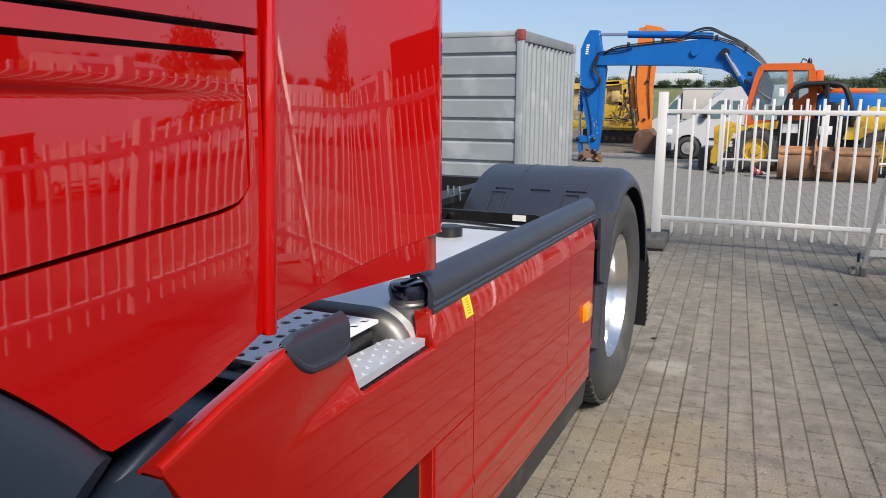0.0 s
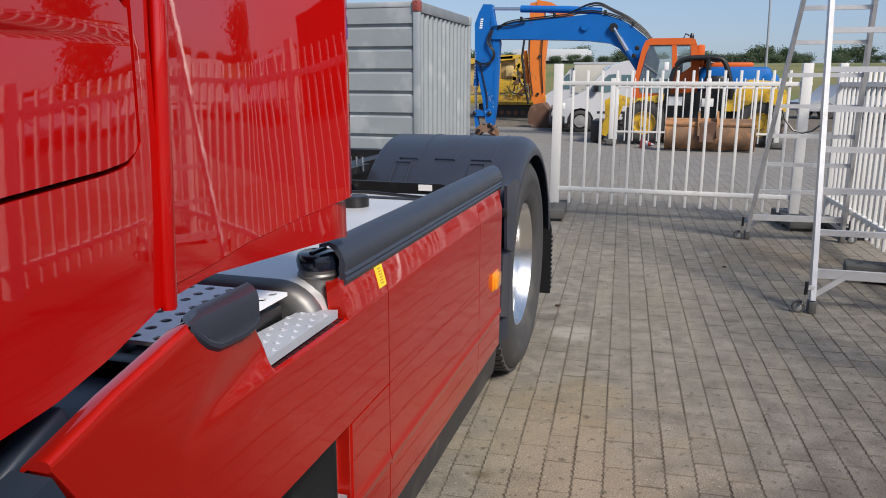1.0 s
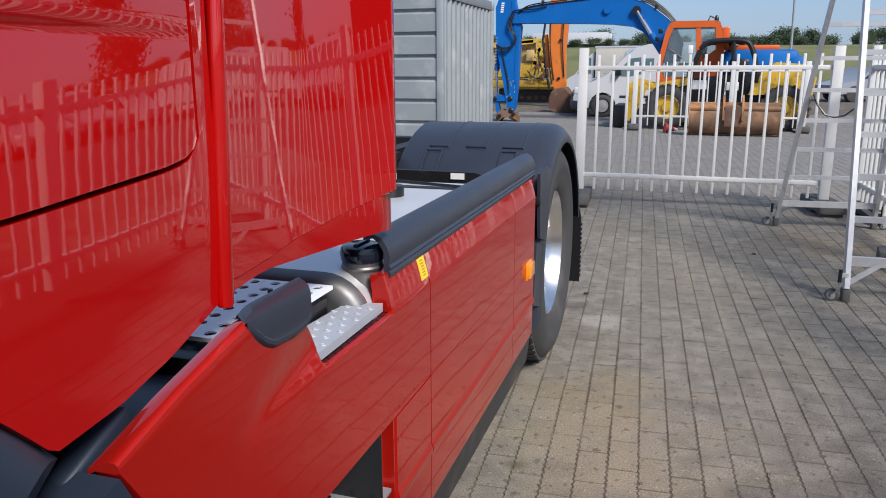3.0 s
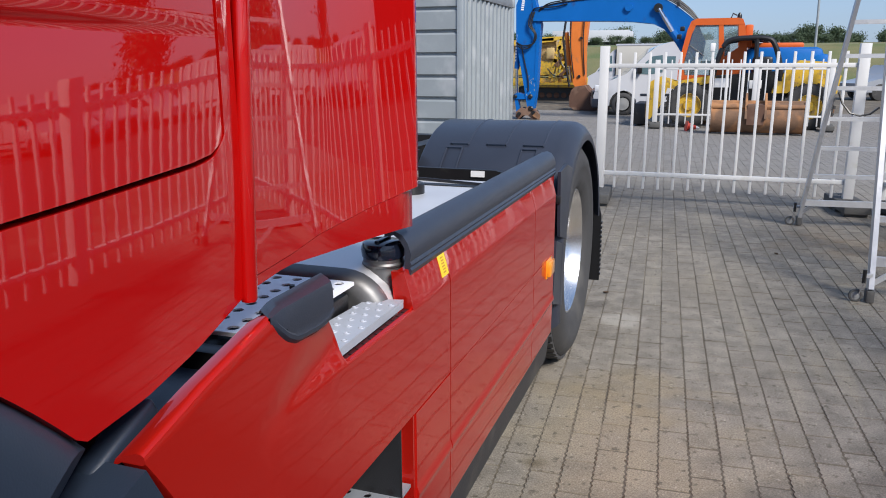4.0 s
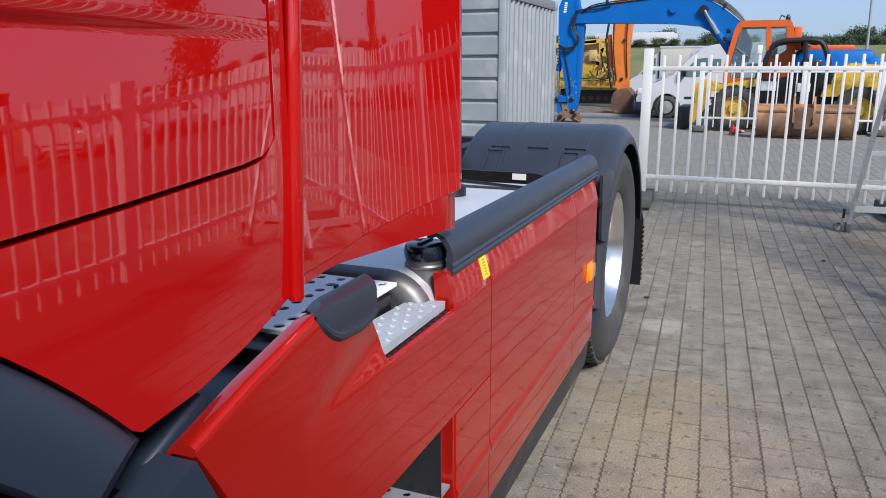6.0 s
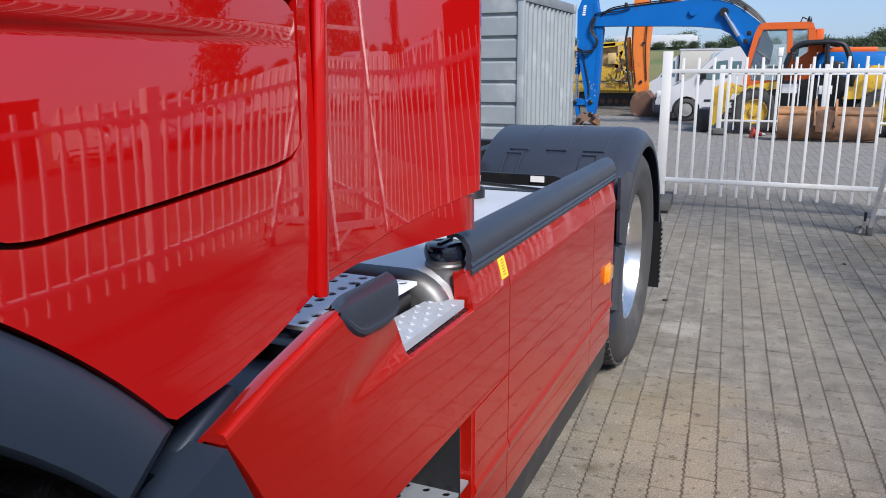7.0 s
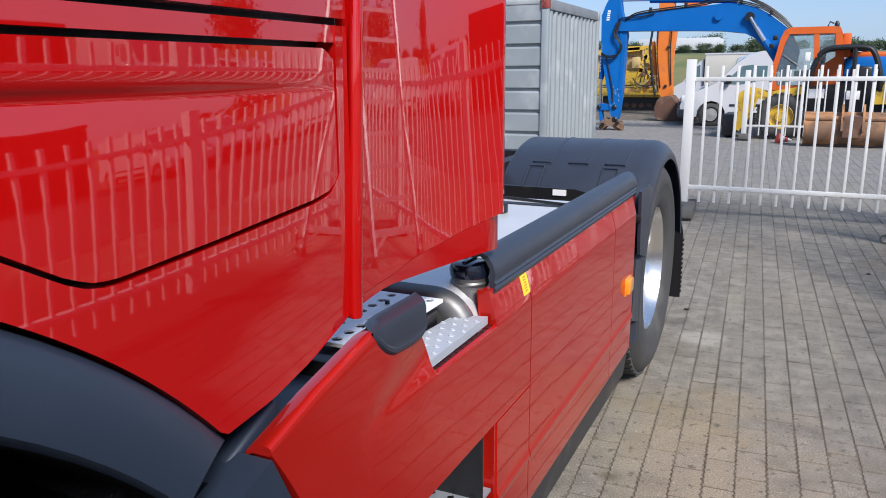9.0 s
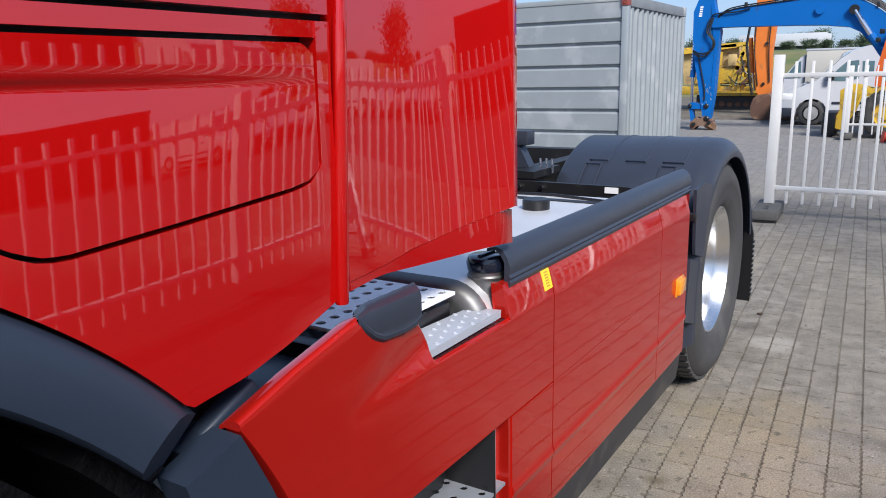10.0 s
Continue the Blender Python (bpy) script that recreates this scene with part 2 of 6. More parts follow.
def lathe(bm, profile, axis, centre, n=32):
    """Turns (radius, height) points round an axis through centre."""
    c = Vector(centre)
    u, v, w = {"x": ((0, 1, 0), (0, 0, 1), (1, 0, 0)), "y": ((1, 0, 0), (0, 0, 1), (0, 1, 0)), "z": ((1, 0, 0), (0, 1, 0), (0, 0, 1))}[axis]
    u, v, w = Vector(u), Vector(v), Vector(w)
    rings = []
    for r, h in profile:
        if r < 1e-6:
            rings.append([bm.verts.new(c + w * h)] * n)
        else:
            rings.append([bm.verts.new(c + w * h + r * (u * math.cos(2 * math.pi * k / n) + v * math.sin(2 * math.pi * k / n))) for k in range(n)])
    for a, b in zip(rings, rings[1:]):
        for k in range(n):
            q = []
            for x in (a[k], a[(k + 1) % n], b[(k + 1) % n], b[k]):
                if x not in q:
                    q.append(x)
            if len(q) > 2:
                bm.faces.new(q)
    return bm


def lathed(*a, **k):
    return lathe(bmesh.new(), *a, **k)


def beam(bm, a, b, w, h, up=(0, 0, 1)):
    """A square bar from a to b, w wide and h high."""
    a, b, up = Vector(a), Vector(b), Vector(up)
    d = (b - a).normalized()
    s = d.cross(up).normalized()
    t = s.cross(d)
    vs = [bm.verts.new(p + s * i * w / 2 + t * j * h / 2) for p in (a, b) for i, j in ((-1, -1), (1, -1), (1, 1), (-1, 1))]
    for f in ((3, 2, 1, 0), (4, 5, 6, 7), (0, 1, 5, 4), (1, 2, 6, 5), (2, 3, 7, 6), (3, 0, 4, 7)):
        bm.faces.new([vs[i] for i in f])
    return bm


def beamed(*a, **k):
    return beam(bmesh.new(), *a, **k)


def sheet(bm, nu, nv, f, thick=None):
    """A curved sheet f(u, v), u and v from 0 to 1; thick: a vector that gives it a second side."""
    grid = [[bm.verts.new(f(i / nu, j / nv)) for j in range(nv + 1)] for i in range(nu + 1)]
    for i in range(nu):
        for j in range(nv):
            bm.faces.new((grid[i][j], grid[i + 1][j], grid[i + 1][j + 1], grid[i][j + 1]))
    if thick is not None:
        t = Vector(thick)
        back = [[bm.verts.new(grid[i][j].co + t) for j in range(nv + 1)] for i in range(nu + 1)]
        for i in range(nu):
            for j in range(nv):
                bm.faces.new((back[i][j], back[i][j + 1], back[i + 1][j + 1], back[i + 1][j]))
        rim = [(i, 0) for i in range(nu)] + [(nu, j) for j in range(nv)] + [(i, nv) for i in range(nu, 0, -1)] + [(0, j) for j in range(nv, 0, -1)]
        for p, q in zip(rim, rim[1:] + rim[:1]):
            bm.faces.new((grid[p[0]][p[1]], back[p[0]][p[1]], back[q[0]][q[1]], grid[q[0]][q[1]]))
    return bm


def sheeted(*a, **k):
    return sheet(bmesh.new(), *a, **k)


def arc(cy, cz, r, a0, a1, n):
    return [(cy + r * math.cos(radians(a0 + (a1 - a0) * i / n)), cz + r * math.sin(radians(a0 + (a1 - a0) * i / n))) for i in range(n + 1)]


# ---- ground ----
def lerp_table(table, y):
    for (y0, z0), (y1, z1) in zip(table, table[1:]):
        if y <= y1:
            return z0 + (z1 - z0) * max(0.0, (y - y0) / (y1 - y0)) if y1 > y0 else z1
    return table[-1][1]


SAND = material("joint_sand", (0.112, 0.094, 0.070), rough=0.95, vary=0.5, scale=7.0, bump=0.004, bump_scale=90, second=(0.185, 0.158, 0.115), second_at=0.58, second_scale=2.6)


def paver_material():
    """Worn concrete in world scale: fine speckle, grime spots, sandy streaks along the rows and broad brown stains."""
    m = bpy.data.materials.new("grey_concrete_paver")
    m.use_nodes = True
    n, l = m.node_tree.nodes, m.node_tree.links
    b = n["Principled BSDF"]
    b.inputs["Roughness"].default_value = 0.88
    b.inputs["Specular IOR Level"].default_value = 0.35
    geo = n.new("ShaderNodeNewGeometry")

    def noise(scale, detail, stretch=(1, 1, 1)):
        mp = n.new("ShaderNodeMapping")
        mp.inputs["Scale"].default_value = stretch
        l.new(geo.outputs["Position"], mp.inputs["Vector"])
        t = n.new("ShaderNodeTexNoise")
        t.inputs["Scale"].default_value, t.inputs["Detail"].default_value = scale, detail
        l.new(mp.outputs[0], t.inputs["Vector"])
        return t.outputs["Fac"]

    def between(value, lo, hi, to_lo=0.0, to_hi=1.0):
        r = n.new("ShaderNodeMapRange")
        for k, v in zip(("From Min", "From Max", "To Min", "To Max"), (lo, hi, to_lo, to_hi)):
            r.inputs[k].default_value = v
        l.new(value, r.inputs["Value"])
        return r.outputs[0]

    def blend(fac, a, c, mode="MIX"):
        x = n.new("ShaderNodeMix")
        x.data_type, x.blend_type = "RGBA", mode
        l.new(fac, x.inputs[0])
        for k, v in ((6, a), (7, c)):
            if isinstance(v, tuple):
                x.inputs[k].default_value = (*v, 1)
            else:
                l.new(v, x.inputs[k])
        return x.outputs[2]

    def around(x, y, r, soft):
        """1 near a place on the ground, with a ragged edge."""
        d = n.new("ShaderNodeVectorMath")
        d.operation = "DISTANCE"
        l.new(geo.outputs["Position"], d.inputs[0])
        d.inputs[1].default_value = (x, y, 0)
        w = n.new("ShaderNodeMath")
        w.operation = "MULTIPLY_ADD"
        l.new(ragged, w.inputs[0])
        w.inputs[1].default_value = -1.6 * r
        l.new(d.outputs["Value"], w.inputs[2])
        return between(w.outputs[0], -0.5 * r - soft, -0.5 * r + 0.6 * soft, 1.0, 0.0)

    ragged = noise(3.2, 6)
    fine = noise(170, 3)
    mid = noise(9, 6)
    col = blend(between(mid, 0.32, 0.68), (0.160, 0.147, 0.127), (0.258, 0.238, 0.206))
    col = blend(between(noise(0.55, 5), 0.46, 0.62, 0.0, 0.45), col, (0.205, 0.178, 0.138))
    col = blend(between(noise(1.1, 5, (5.5, 0.55, 1)), 0.54, 0.70, 0.0, 0.7), col, (0.265, 0.240, 0.190))
    col = blend(between(noise(2.3, 7), 0.58, 0.72, 0.0, 0.42), col, (0.110, 0.098, 0.080))
    col = blend(around(0.30, 2.9, 1.1, 0.6), col, (0.285, 0.246, 0.178))
    col = blend(around(0.22, 3.35, 0.62, 0.35), col, (0.270, 0.222, 0.142))
    col = blend(around(1.65, 6.7, 1.1, 0.6), col, (0.215, 0.165, 0.110))
    col = blend(around(0.12, 4.37, 0.33, 0.07), col, (0.305, 0.288, 0.255))
    col = blend(around(-0.02, 4.56, 0.34, 0.08), col, (0.058, 0.050, 0.045))
    col = blend(around(0.02, 2.70, 0.14, 0.05), col, (0.085, 0.066, 0.036))
    col = blend(between(noise(26, 5), 0.60, 0.68, 0.0, 0.7), col, (0.085, 0.075, 0.058))
    col = blend(between(noise(55, 3), 0.64, 0.70, 0.0, 0.7), col, (0.36, 0.33, 0.28))
    split = n.new("ShaderNodeSeparateXYZ")
    l.new(geo.outputs["Position"], split.inputs[0])
    col = blend(between(split.outputs[1], 6.5, 12.0, 0.0, 0.72), col, (0.214, 0.212, 0.212))   # blends to plain grey from 6.5 to 12 m out
    warm = n.new("ShaderNodeRGB")
    warm.outputs[0].default_value = (0.995, 0.967, 0.925, 1)
    one = n.new("ShaderNodeValue")
    one.outputs[0].default_value = 1.0
    col = blend(one.outputs[0], col, warm.outputs[0], "MULTIPLY")
    hv = n.new("ShaderNodeHueSaturation")
    info = n.new("ShaderNodeObjectInfo")
    add = n.new("ShaderNodeMath")
    add.operation = "ADD"
    l.new(info.outputs["Random"], add.inputs[0])
    l.new(geo.outputs["Random Per Island"], add.inputs[1])
    fr = n.new("ShaderNodeMath")
    fr.operation = "FRACT"
    l.new(add.outputs[0], fr.inputs[0])
    mul = n.new("ShaderNodeMath")
    mul.operation = "MULTIPLY"
    l.new(between(fr.outputs[0], 0, 1, 0.93, 1.07), mul.inputs[0])
    l.new(between(fine, 0.3, 0.7, 0.66, 1.34), mul.inputs[1])
    l.new(mul.outputs[0], hv.inputs["Value"])
    l.new(col, hv.inputs["Color"])
    l.new(hv.outputs[0], b.inputs["Base Color"])
    bp = n.new("ShaderNodeBump")
    bp.inputs["Distance"].default_value = 0.0022
    mix = n.new("ShaderNodeMath")
    mix.operation = "ADD"
    l.new(fine, mix.inputs[0])
    l.new(noise(40, 4), mix.inputs[1])
    l.new(mix.outputs[0], bp.inputs["Height"])
    l.new(bp.outputs[0], b.inputs["Normal"])
    return m


def shade_ground(m):
    """Paints shade into unseen ground by the truck's front and side fence, darkening reflections."""
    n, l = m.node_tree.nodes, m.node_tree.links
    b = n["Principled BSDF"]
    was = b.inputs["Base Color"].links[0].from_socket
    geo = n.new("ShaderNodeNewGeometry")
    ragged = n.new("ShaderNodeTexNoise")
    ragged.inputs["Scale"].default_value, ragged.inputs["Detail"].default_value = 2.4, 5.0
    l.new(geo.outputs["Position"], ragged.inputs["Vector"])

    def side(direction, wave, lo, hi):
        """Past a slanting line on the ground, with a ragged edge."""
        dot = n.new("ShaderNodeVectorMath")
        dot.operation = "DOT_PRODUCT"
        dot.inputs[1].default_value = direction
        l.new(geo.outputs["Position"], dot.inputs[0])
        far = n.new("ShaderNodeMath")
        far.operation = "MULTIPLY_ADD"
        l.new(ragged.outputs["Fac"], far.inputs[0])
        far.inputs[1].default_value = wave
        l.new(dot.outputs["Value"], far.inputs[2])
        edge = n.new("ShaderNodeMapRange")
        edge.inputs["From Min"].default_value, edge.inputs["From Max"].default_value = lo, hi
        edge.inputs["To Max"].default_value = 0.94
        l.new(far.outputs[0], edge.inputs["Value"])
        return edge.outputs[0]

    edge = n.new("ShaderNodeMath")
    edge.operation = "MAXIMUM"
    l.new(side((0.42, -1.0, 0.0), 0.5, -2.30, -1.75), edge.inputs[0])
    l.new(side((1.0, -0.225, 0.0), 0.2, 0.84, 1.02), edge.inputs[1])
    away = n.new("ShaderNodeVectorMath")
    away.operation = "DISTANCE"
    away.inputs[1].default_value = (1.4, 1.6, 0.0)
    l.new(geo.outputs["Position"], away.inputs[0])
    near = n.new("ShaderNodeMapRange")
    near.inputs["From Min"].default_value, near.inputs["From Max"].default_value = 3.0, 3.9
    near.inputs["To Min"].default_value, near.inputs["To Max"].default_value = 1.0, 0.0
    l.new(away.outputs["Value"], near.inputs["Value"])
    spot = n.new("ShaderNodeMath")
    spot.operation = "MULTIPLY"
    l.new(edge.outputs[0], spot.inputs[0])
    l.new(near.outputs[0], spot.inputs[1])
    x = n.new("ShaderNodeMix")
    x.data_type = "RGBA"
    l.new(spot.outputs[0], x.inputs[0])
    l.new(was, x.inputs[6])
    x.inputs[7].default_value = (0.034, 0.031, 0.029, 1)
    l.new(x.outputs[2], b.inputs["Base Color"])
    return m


PAVER = shade_ground(paver_material())
shade_ground(SAND)
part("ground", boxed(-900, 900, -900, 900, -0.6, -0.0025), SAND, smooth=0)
tagged(bpy.data.objects["ground"], "grey sandy yard ground under concrete pavers", "ground", kind="structure")

# ---- truck ----
truck = thing("truck", (-1.25, 1.9, 0), "red tractor truck with side skirts and dark grey fenders", "truck")
ARCH_Y, ARCH_Z = 0.08, 0.42


# the camera's place at 8 s: deeper panels spread from it to keep their outlines in view
EYE_X, EYE_Y, EYE_Z = 0.526, 0.22, 1.397


def side_profile(slope, y0, x0, y1, step=0.004):
    """The depth of a body panel along its length, summed up from its slope dx/dy."""
    rows, y, x = [(y0, x0)], y0, x0
    d = step if y1 > y0 else -step
    while (y1 - y) * d > 0:
        s = slope(y)
        x += s * (1 - x / EYE_X) * d / (1 + s * (y - EYE_Y) / EYE_X)
        y += d
        rows.append((y, x))
    return sorted(rows)


CAB_PROFILE = side_profile(lambda y: -0.16 * (y - 0.505), 0.505, 0.0, 1.20)


def cab_side(y):
    """How far the cab's side bends inwards."""
    return lerp_table(CAB_PROFILE, y) if y > 0.505 else 0.0


def cab_face(y, z):
    """The side, slightly barrelled from its sill to the locker."""
    h = max(z, 1.15) - 1.27
    return cab_side(y) - (0.125 * h * h if z < 1.27 else 0.0) + 0.03 * min(0.0, z - 1.15)


def cab_low(y):
    if y < 0.81:
        return ARCH_Z + math.sqrt(max(0.0, 0.95 ** 2 - (y - ARCH_Y) ** 2)) if abs(y - ARCH_Y) < 0.92 else 0.66
    return lerp_table([(0.81, 1.022), (0.90, 1.032), (0.98, 1.052), (1.10, 1.095)], y)


LOCKER_LOW = [(-0.6, 1.42), (0.30, 1.42), (0.50, 1.335), (0.58, 1.283), (0.64, 1.247), (0.665, 1.236), (0.69, 1.233), (0.72, 1.235), (0.83, 1.243), (1.00, 1.258), (1.035, 1.264), (1.052, 1.274), (1.060, 1.29)]


def locker_low(y):
    return lerp_table(LOCKER_LOW, y)


def locker_top(y):
    return 1.442 if y < 1.03 else 1.442 - 0.022 * ((y - 1.03) / 0.03) ** 2


def onto(x, y, z):
    """A point of the side plane, moved in or out by x along the camera's line of sight."""
    k = 1 - x / EYE_X
    return (x, EYE_Y + (y - EYE_Y) * k, EYE_Z + (z - EYE_Z) * k)


def columns(ys, low, high, face, nv, thick):
    n = len(ys) - 1
    def f(u, v):
        y = ys[min(n, int(round(u * n)))]
        z = low(y) + (high(y) - low(y)) * v
        return onto(face(y, z), y, z)
    return sheeted(n, nv, f, thick=thick)


def spread(a, b, n):
    return [a + (b - a) * i / n for i in range(n + 1)]


YS = spread(-1.3, 0.40, 24) + spread(0.42, 0.79, 20) + [0.808] + spread(0.82, 1.0575, 14) + [1.0612, 1.0626, 1.0735, 1.088]
cab = part("cab", columns(YS, cab_low, lambda y: (locker_low(y) - 0.006) if -0.5 < y < 1.062 else 1.47, cab_face, 12, (-0.03, 0, 0)), RED, truck, "glossy red cab side panel")
part("upper_side_panel", columns(YS, lambda y: 1.479, lambda y: 3.35, lambda y, z: cab_side(y), 8, (-0.03, 0, 0)), RED, cab)
part("seam_strip", columns(YS, lambda y: 1.449, lambda y: 1.470, lambda y, z: cab_side(y) - 0.002, 2, (-0.03, 0, 0)), RED, cab)


def locker_face(y, z):
    bulge = lerp_table([(0.0, 0.08), (0.63, 0.075), (0.84, 0.055), (1.0, 0.024), (1.06, 0.012)], y)
    x = cab_side(y) + 0.001
    def low(zz):
        return -bulge * max(0.0, zz - 1.22) ** 2 / 0.26
    if z < 1.392:
        return x + low(z)
    if z < 1.404:
        return x + low(1.392) * (1.404 - z) / 0.012
    return x + 0.022 * (z - 1.404)


LY = spread(-0.5, 0.40, 10) + spread(0.43, 0.99, 40) + spread(1.0, 1.0565, 14)
def locker_rows(bm):
    n = len(LY) - 1
    vs = [0, .02, .15, .3, .45, .6, .72, .78, .80, .84, .9, .96, 1]
    def f(u, v):
        y = LY[min(n, int(round(u * n)))]
        k = vs[int(round(v * 12))]
        lo, hi = locker_low(y), locker_top(y)
        cuts = [lo, lo + .003, lo + .2 * (1.39 - lo), lo + .4 * (1.39 - lo), lo + .6 * (1.39 - lo), lo + .8 * (1.39 - lo), 1.388, 1.392, 1.398, 1.404, 1.415, 1.43, hi]
        if lo > 1.38:
            cuts = [lo + (hi - lo) * q / 12 for q in range(13)]
        return onto(locker_face(y, cuts[int(round(v * 12))]), y, cuts[int(round(v * 12))])
    return sheet(bm, n, 12, f, thick=(-0.02, 0, 0))


locker = part("locker_door", locker_rows(bmesh.new()), RED, truck, "red side locker door with a horizontal crease", smooth=60)
part("rubber_stop", boxed(-0.046, -0.030, 1.034, 1.038, 1.254, 1.258), LABEL_WHITE, locker)
# Both black boxes are added behind the cab's seams to stop sky showing through.
part("inner_panel", boxed(-0.10, -0.066, -1.25, 1.125, 1.13, 3.3), BLACK_PLASTIC, cab)
part("corner_post", boxed(-0.115, -0.068, 1.05, 1.17, 1.13, 3.3), BLACK_PLASTIC, cab)
part("cab_shell", boxed(-2.46, -0.105, -1.3, 1.09, 1.15, 3.4, bevel=0.02), RED, cab, smooth=40)
part("corner_bar", tubed([onto(-0.029, 1.0875 + 0.060 * (z - 1.08), z) for z in (1.078, 1.082, 1.5, 2.0, 3.35)], [0.0095, 0.0112, 0.0112, 0.0112, 0.0112], n=28), RED, truck, "rounded red vertical bar")


def deflector_slope(y):
    return 0.93 * (y - 1.251) if y > 1.29 else 0.0363 + 0.80 * (y - 1.29)


DEFLECTOR_PROFILE = side_profile(deflector_slope, 1.251, -0.037, 1.72) + side_profile(deflector_slope, 1.251, -0.037, 1.05)
DEFLECTOR_PROFILE.sort()


def deflector_x(y, z):
    """Hollow along its length, flaring out towards its rear edge and a little twisted."""
    x = lerp_table(DEFLECTOR_PROFILE, y)
    x += (min(z, 1.6) - 1.33) * (0.004 + 0.035 * (y - 1.251)) - 0.03 * max(0.0, z - 1.6)
    x -= 0.035 * min(0.35, max(0.0, z - 1.25)) ** 2 * min(1.0, max(0.0, (1.38 - y) / 0.14))
    x += 0.08 * (min(z, 1.6) - 1.15) * max(0.0, 1.31 - y)
    if y > 1.667:
        x -= 0.010 * ((y - 1.667) / 0.008) ** 2
    return x


DY = spread(1.108, 1.40, 24) + spread(1.42, 1.64, 10) + [1.65, 1.66, 1.667, 1.670, 1.673, 1.675]
part("side_deflector", columns(DY, lambda y: lerp_table([(1.10, 1.105), (1.2, 1.114), (1.27, 1.124), (1.45, 1.131), (1.68, 1.131)], y), lambda y: 3.3, deflector_x, 24, (-0.03, 0, 0)), RED, truck, "red air deflector panel behind the cab")
LYD = spread(1.108, 1.62, 18) + [1.628, 1.634, 1.638]
part("deflector_lip", columns(LYD, lambda y: lerp_table([(1.09, 1.090), (1.18, 1.100), (1.31, 1.090), (1.46, 1.078), (1.65, 1.060)], y), lambda y: lerp_table([(1.09, 1.1035), (1.10, 1.1045), (1.2, 1.1135), (1.27, 1.1235), (1.45, 1.1305), (1.65, 1.1305)], y),
     lambda y, z: deflector_x(y, z) - 0.0004 - 0.05 * max(0.0, 1.131 - z) - 0.02 * max(0, (y - 1.59) / 0.05) ** 2, 4, (-0.03, 0, 0)), RED, truck)


# wheel arch flare and the guard behind the front wheel
def ring(bm, section, a0, a1, n, tilt=0.0):
    """A section of (radius, x) points swept round the front axle; tilt slants the end."""
    def f(u, v):
        r, x = section[int(round(v * (len(section) - 1)))]
        a = radians(a0 + (a1 - a0) * u + tilt * (0.93 - r) * u)
        return onto(min(x, 0.05), ARCH_Y + r * math.cos(a), ARCH_Z + r * math.sin(a)) if x > -0.05 else (x, ARCH_Y + r * math.cos(a), ARCH_Z + r * math.sin(a))
    sheet(bm, n, len(section) - 1, f)
    return bm


def closed_ring(section, a0, a1, n, tilt=0.0):
    bm = ring(bmesh.new(), section + section[:1], a0, a1, n, tilt)
    bmesh.ops.remove_doubles(bm, verts=bm.verts, dist=1e-5)
    es = [e for e in bm.edges if e.is_boundary]
    bmesh.ops.edgeloop_fill(bm, edges=es)
    return bm


part("wheel_arch_flare", closed_ring([(0.946, -0.04), (0.944, -0.006), (0.936, 0.006), (0.915, 0.013), (0.885, 0.016), (0.868, 0.012), (0.861, 0.001), (0.860, -0.03), (0.875, -0.04)], 150, 39.3, 40), GREY_FLARE, truck, "slate grey plastic wheel arch flare")
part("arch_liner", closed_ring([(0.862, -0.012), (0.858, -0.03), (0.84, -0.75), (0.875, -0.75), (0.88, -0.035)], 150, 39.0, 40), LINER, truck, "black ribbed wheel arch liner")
# The next two sheets are added to hide the ground seen through the well.
part("rear_blind", closed_ring([(0.84, -0.06), (0.84, -0.75), (0.875, -0.75), (0.875, -0.06)], 42, 2, 16), LINER, truck, "added black sheet behind the front wheel")
part("inner_blind", boxed(-0.80, -0.76, -0.75, 0.93, 0.25, 1.25, bevel=0.01), LINER, truck, "added black sheet closing the wheel well's inner side")
# guard: flat top and outer face, following the skirt's front edge
part("rear_guard", prismed([(0.888, 0.958), (0.909, 0.915), (0.934, 0.862), (0.983, 0.740), (1.03, 0.560), (1.03, 0.44), (0.95, 0.44), (0.91, 0.62), (0.845, 0.80), (0.806, 0.905), (0.799, 0.930)], "x", -0.052, 0.003, bevel=0.0035), GREY_FLARE, truck, "slate grey guard behind the front wheel", smooth=30)
part("guard_shoulder", prismed([(0.838, 0.941), (0.888, 0.958), (0.90, 0.90), (0.86, 0.89)], "x", -0.15, -0.0515, bevel=0.002), GREY_FLARE, truck)
arm = beamed((-0.064, 0.872, 0.938), (-0.064, 0.972, 0.985), 0.034, 0.030)
bmesh.ops.bevel(arm, geom=list(arm.edges), offset=0.008, segments=3, affect="EDGES", profile=0.5)
part("guard_arm", arm, GREY_FLARE, truck, "slate grey rounded guard arm", smooth=40)
part("guard_bracket", prismed([(0.86, 0.9), (0.99, 0.95), (1.02, 1.02), (0.96, 1.03), (0.88, 1.0)], "x", -0.13, -0.10, bevel=0.004), BLACK_PLASTIC, truck)

# ---- side skirt ----
SKIRT_TOP = [(0.84, 0.966), (0.885, 0.970), (1.00, 1.005), (1.14, 1.038), (1.24, 1.040), (1.275, 1.020), (1.305, 0.970), (1.33, 0.922), (1.352, 0.897), (1.90, 0.894)]


def skirt_low(y):
    if y < 1.058:
        return ARCH_Z + math.sqrt(max(0.0, 0.974 ** 2 - (y - ARCH_Y) ** 2))
    return 0.345 if y < 1.12 else 0.6705


ROWS = 14


def facet(y, z):
    """A hollow under the flap where the skirt's upper face begins to slant."""
    up = z - 0.890
    d = max(0.0, min(up, 0.45 * (y - 1.085 - 1.45 * up)))
    return min(0.022, 0.29 * d * d / (d + 0.004))


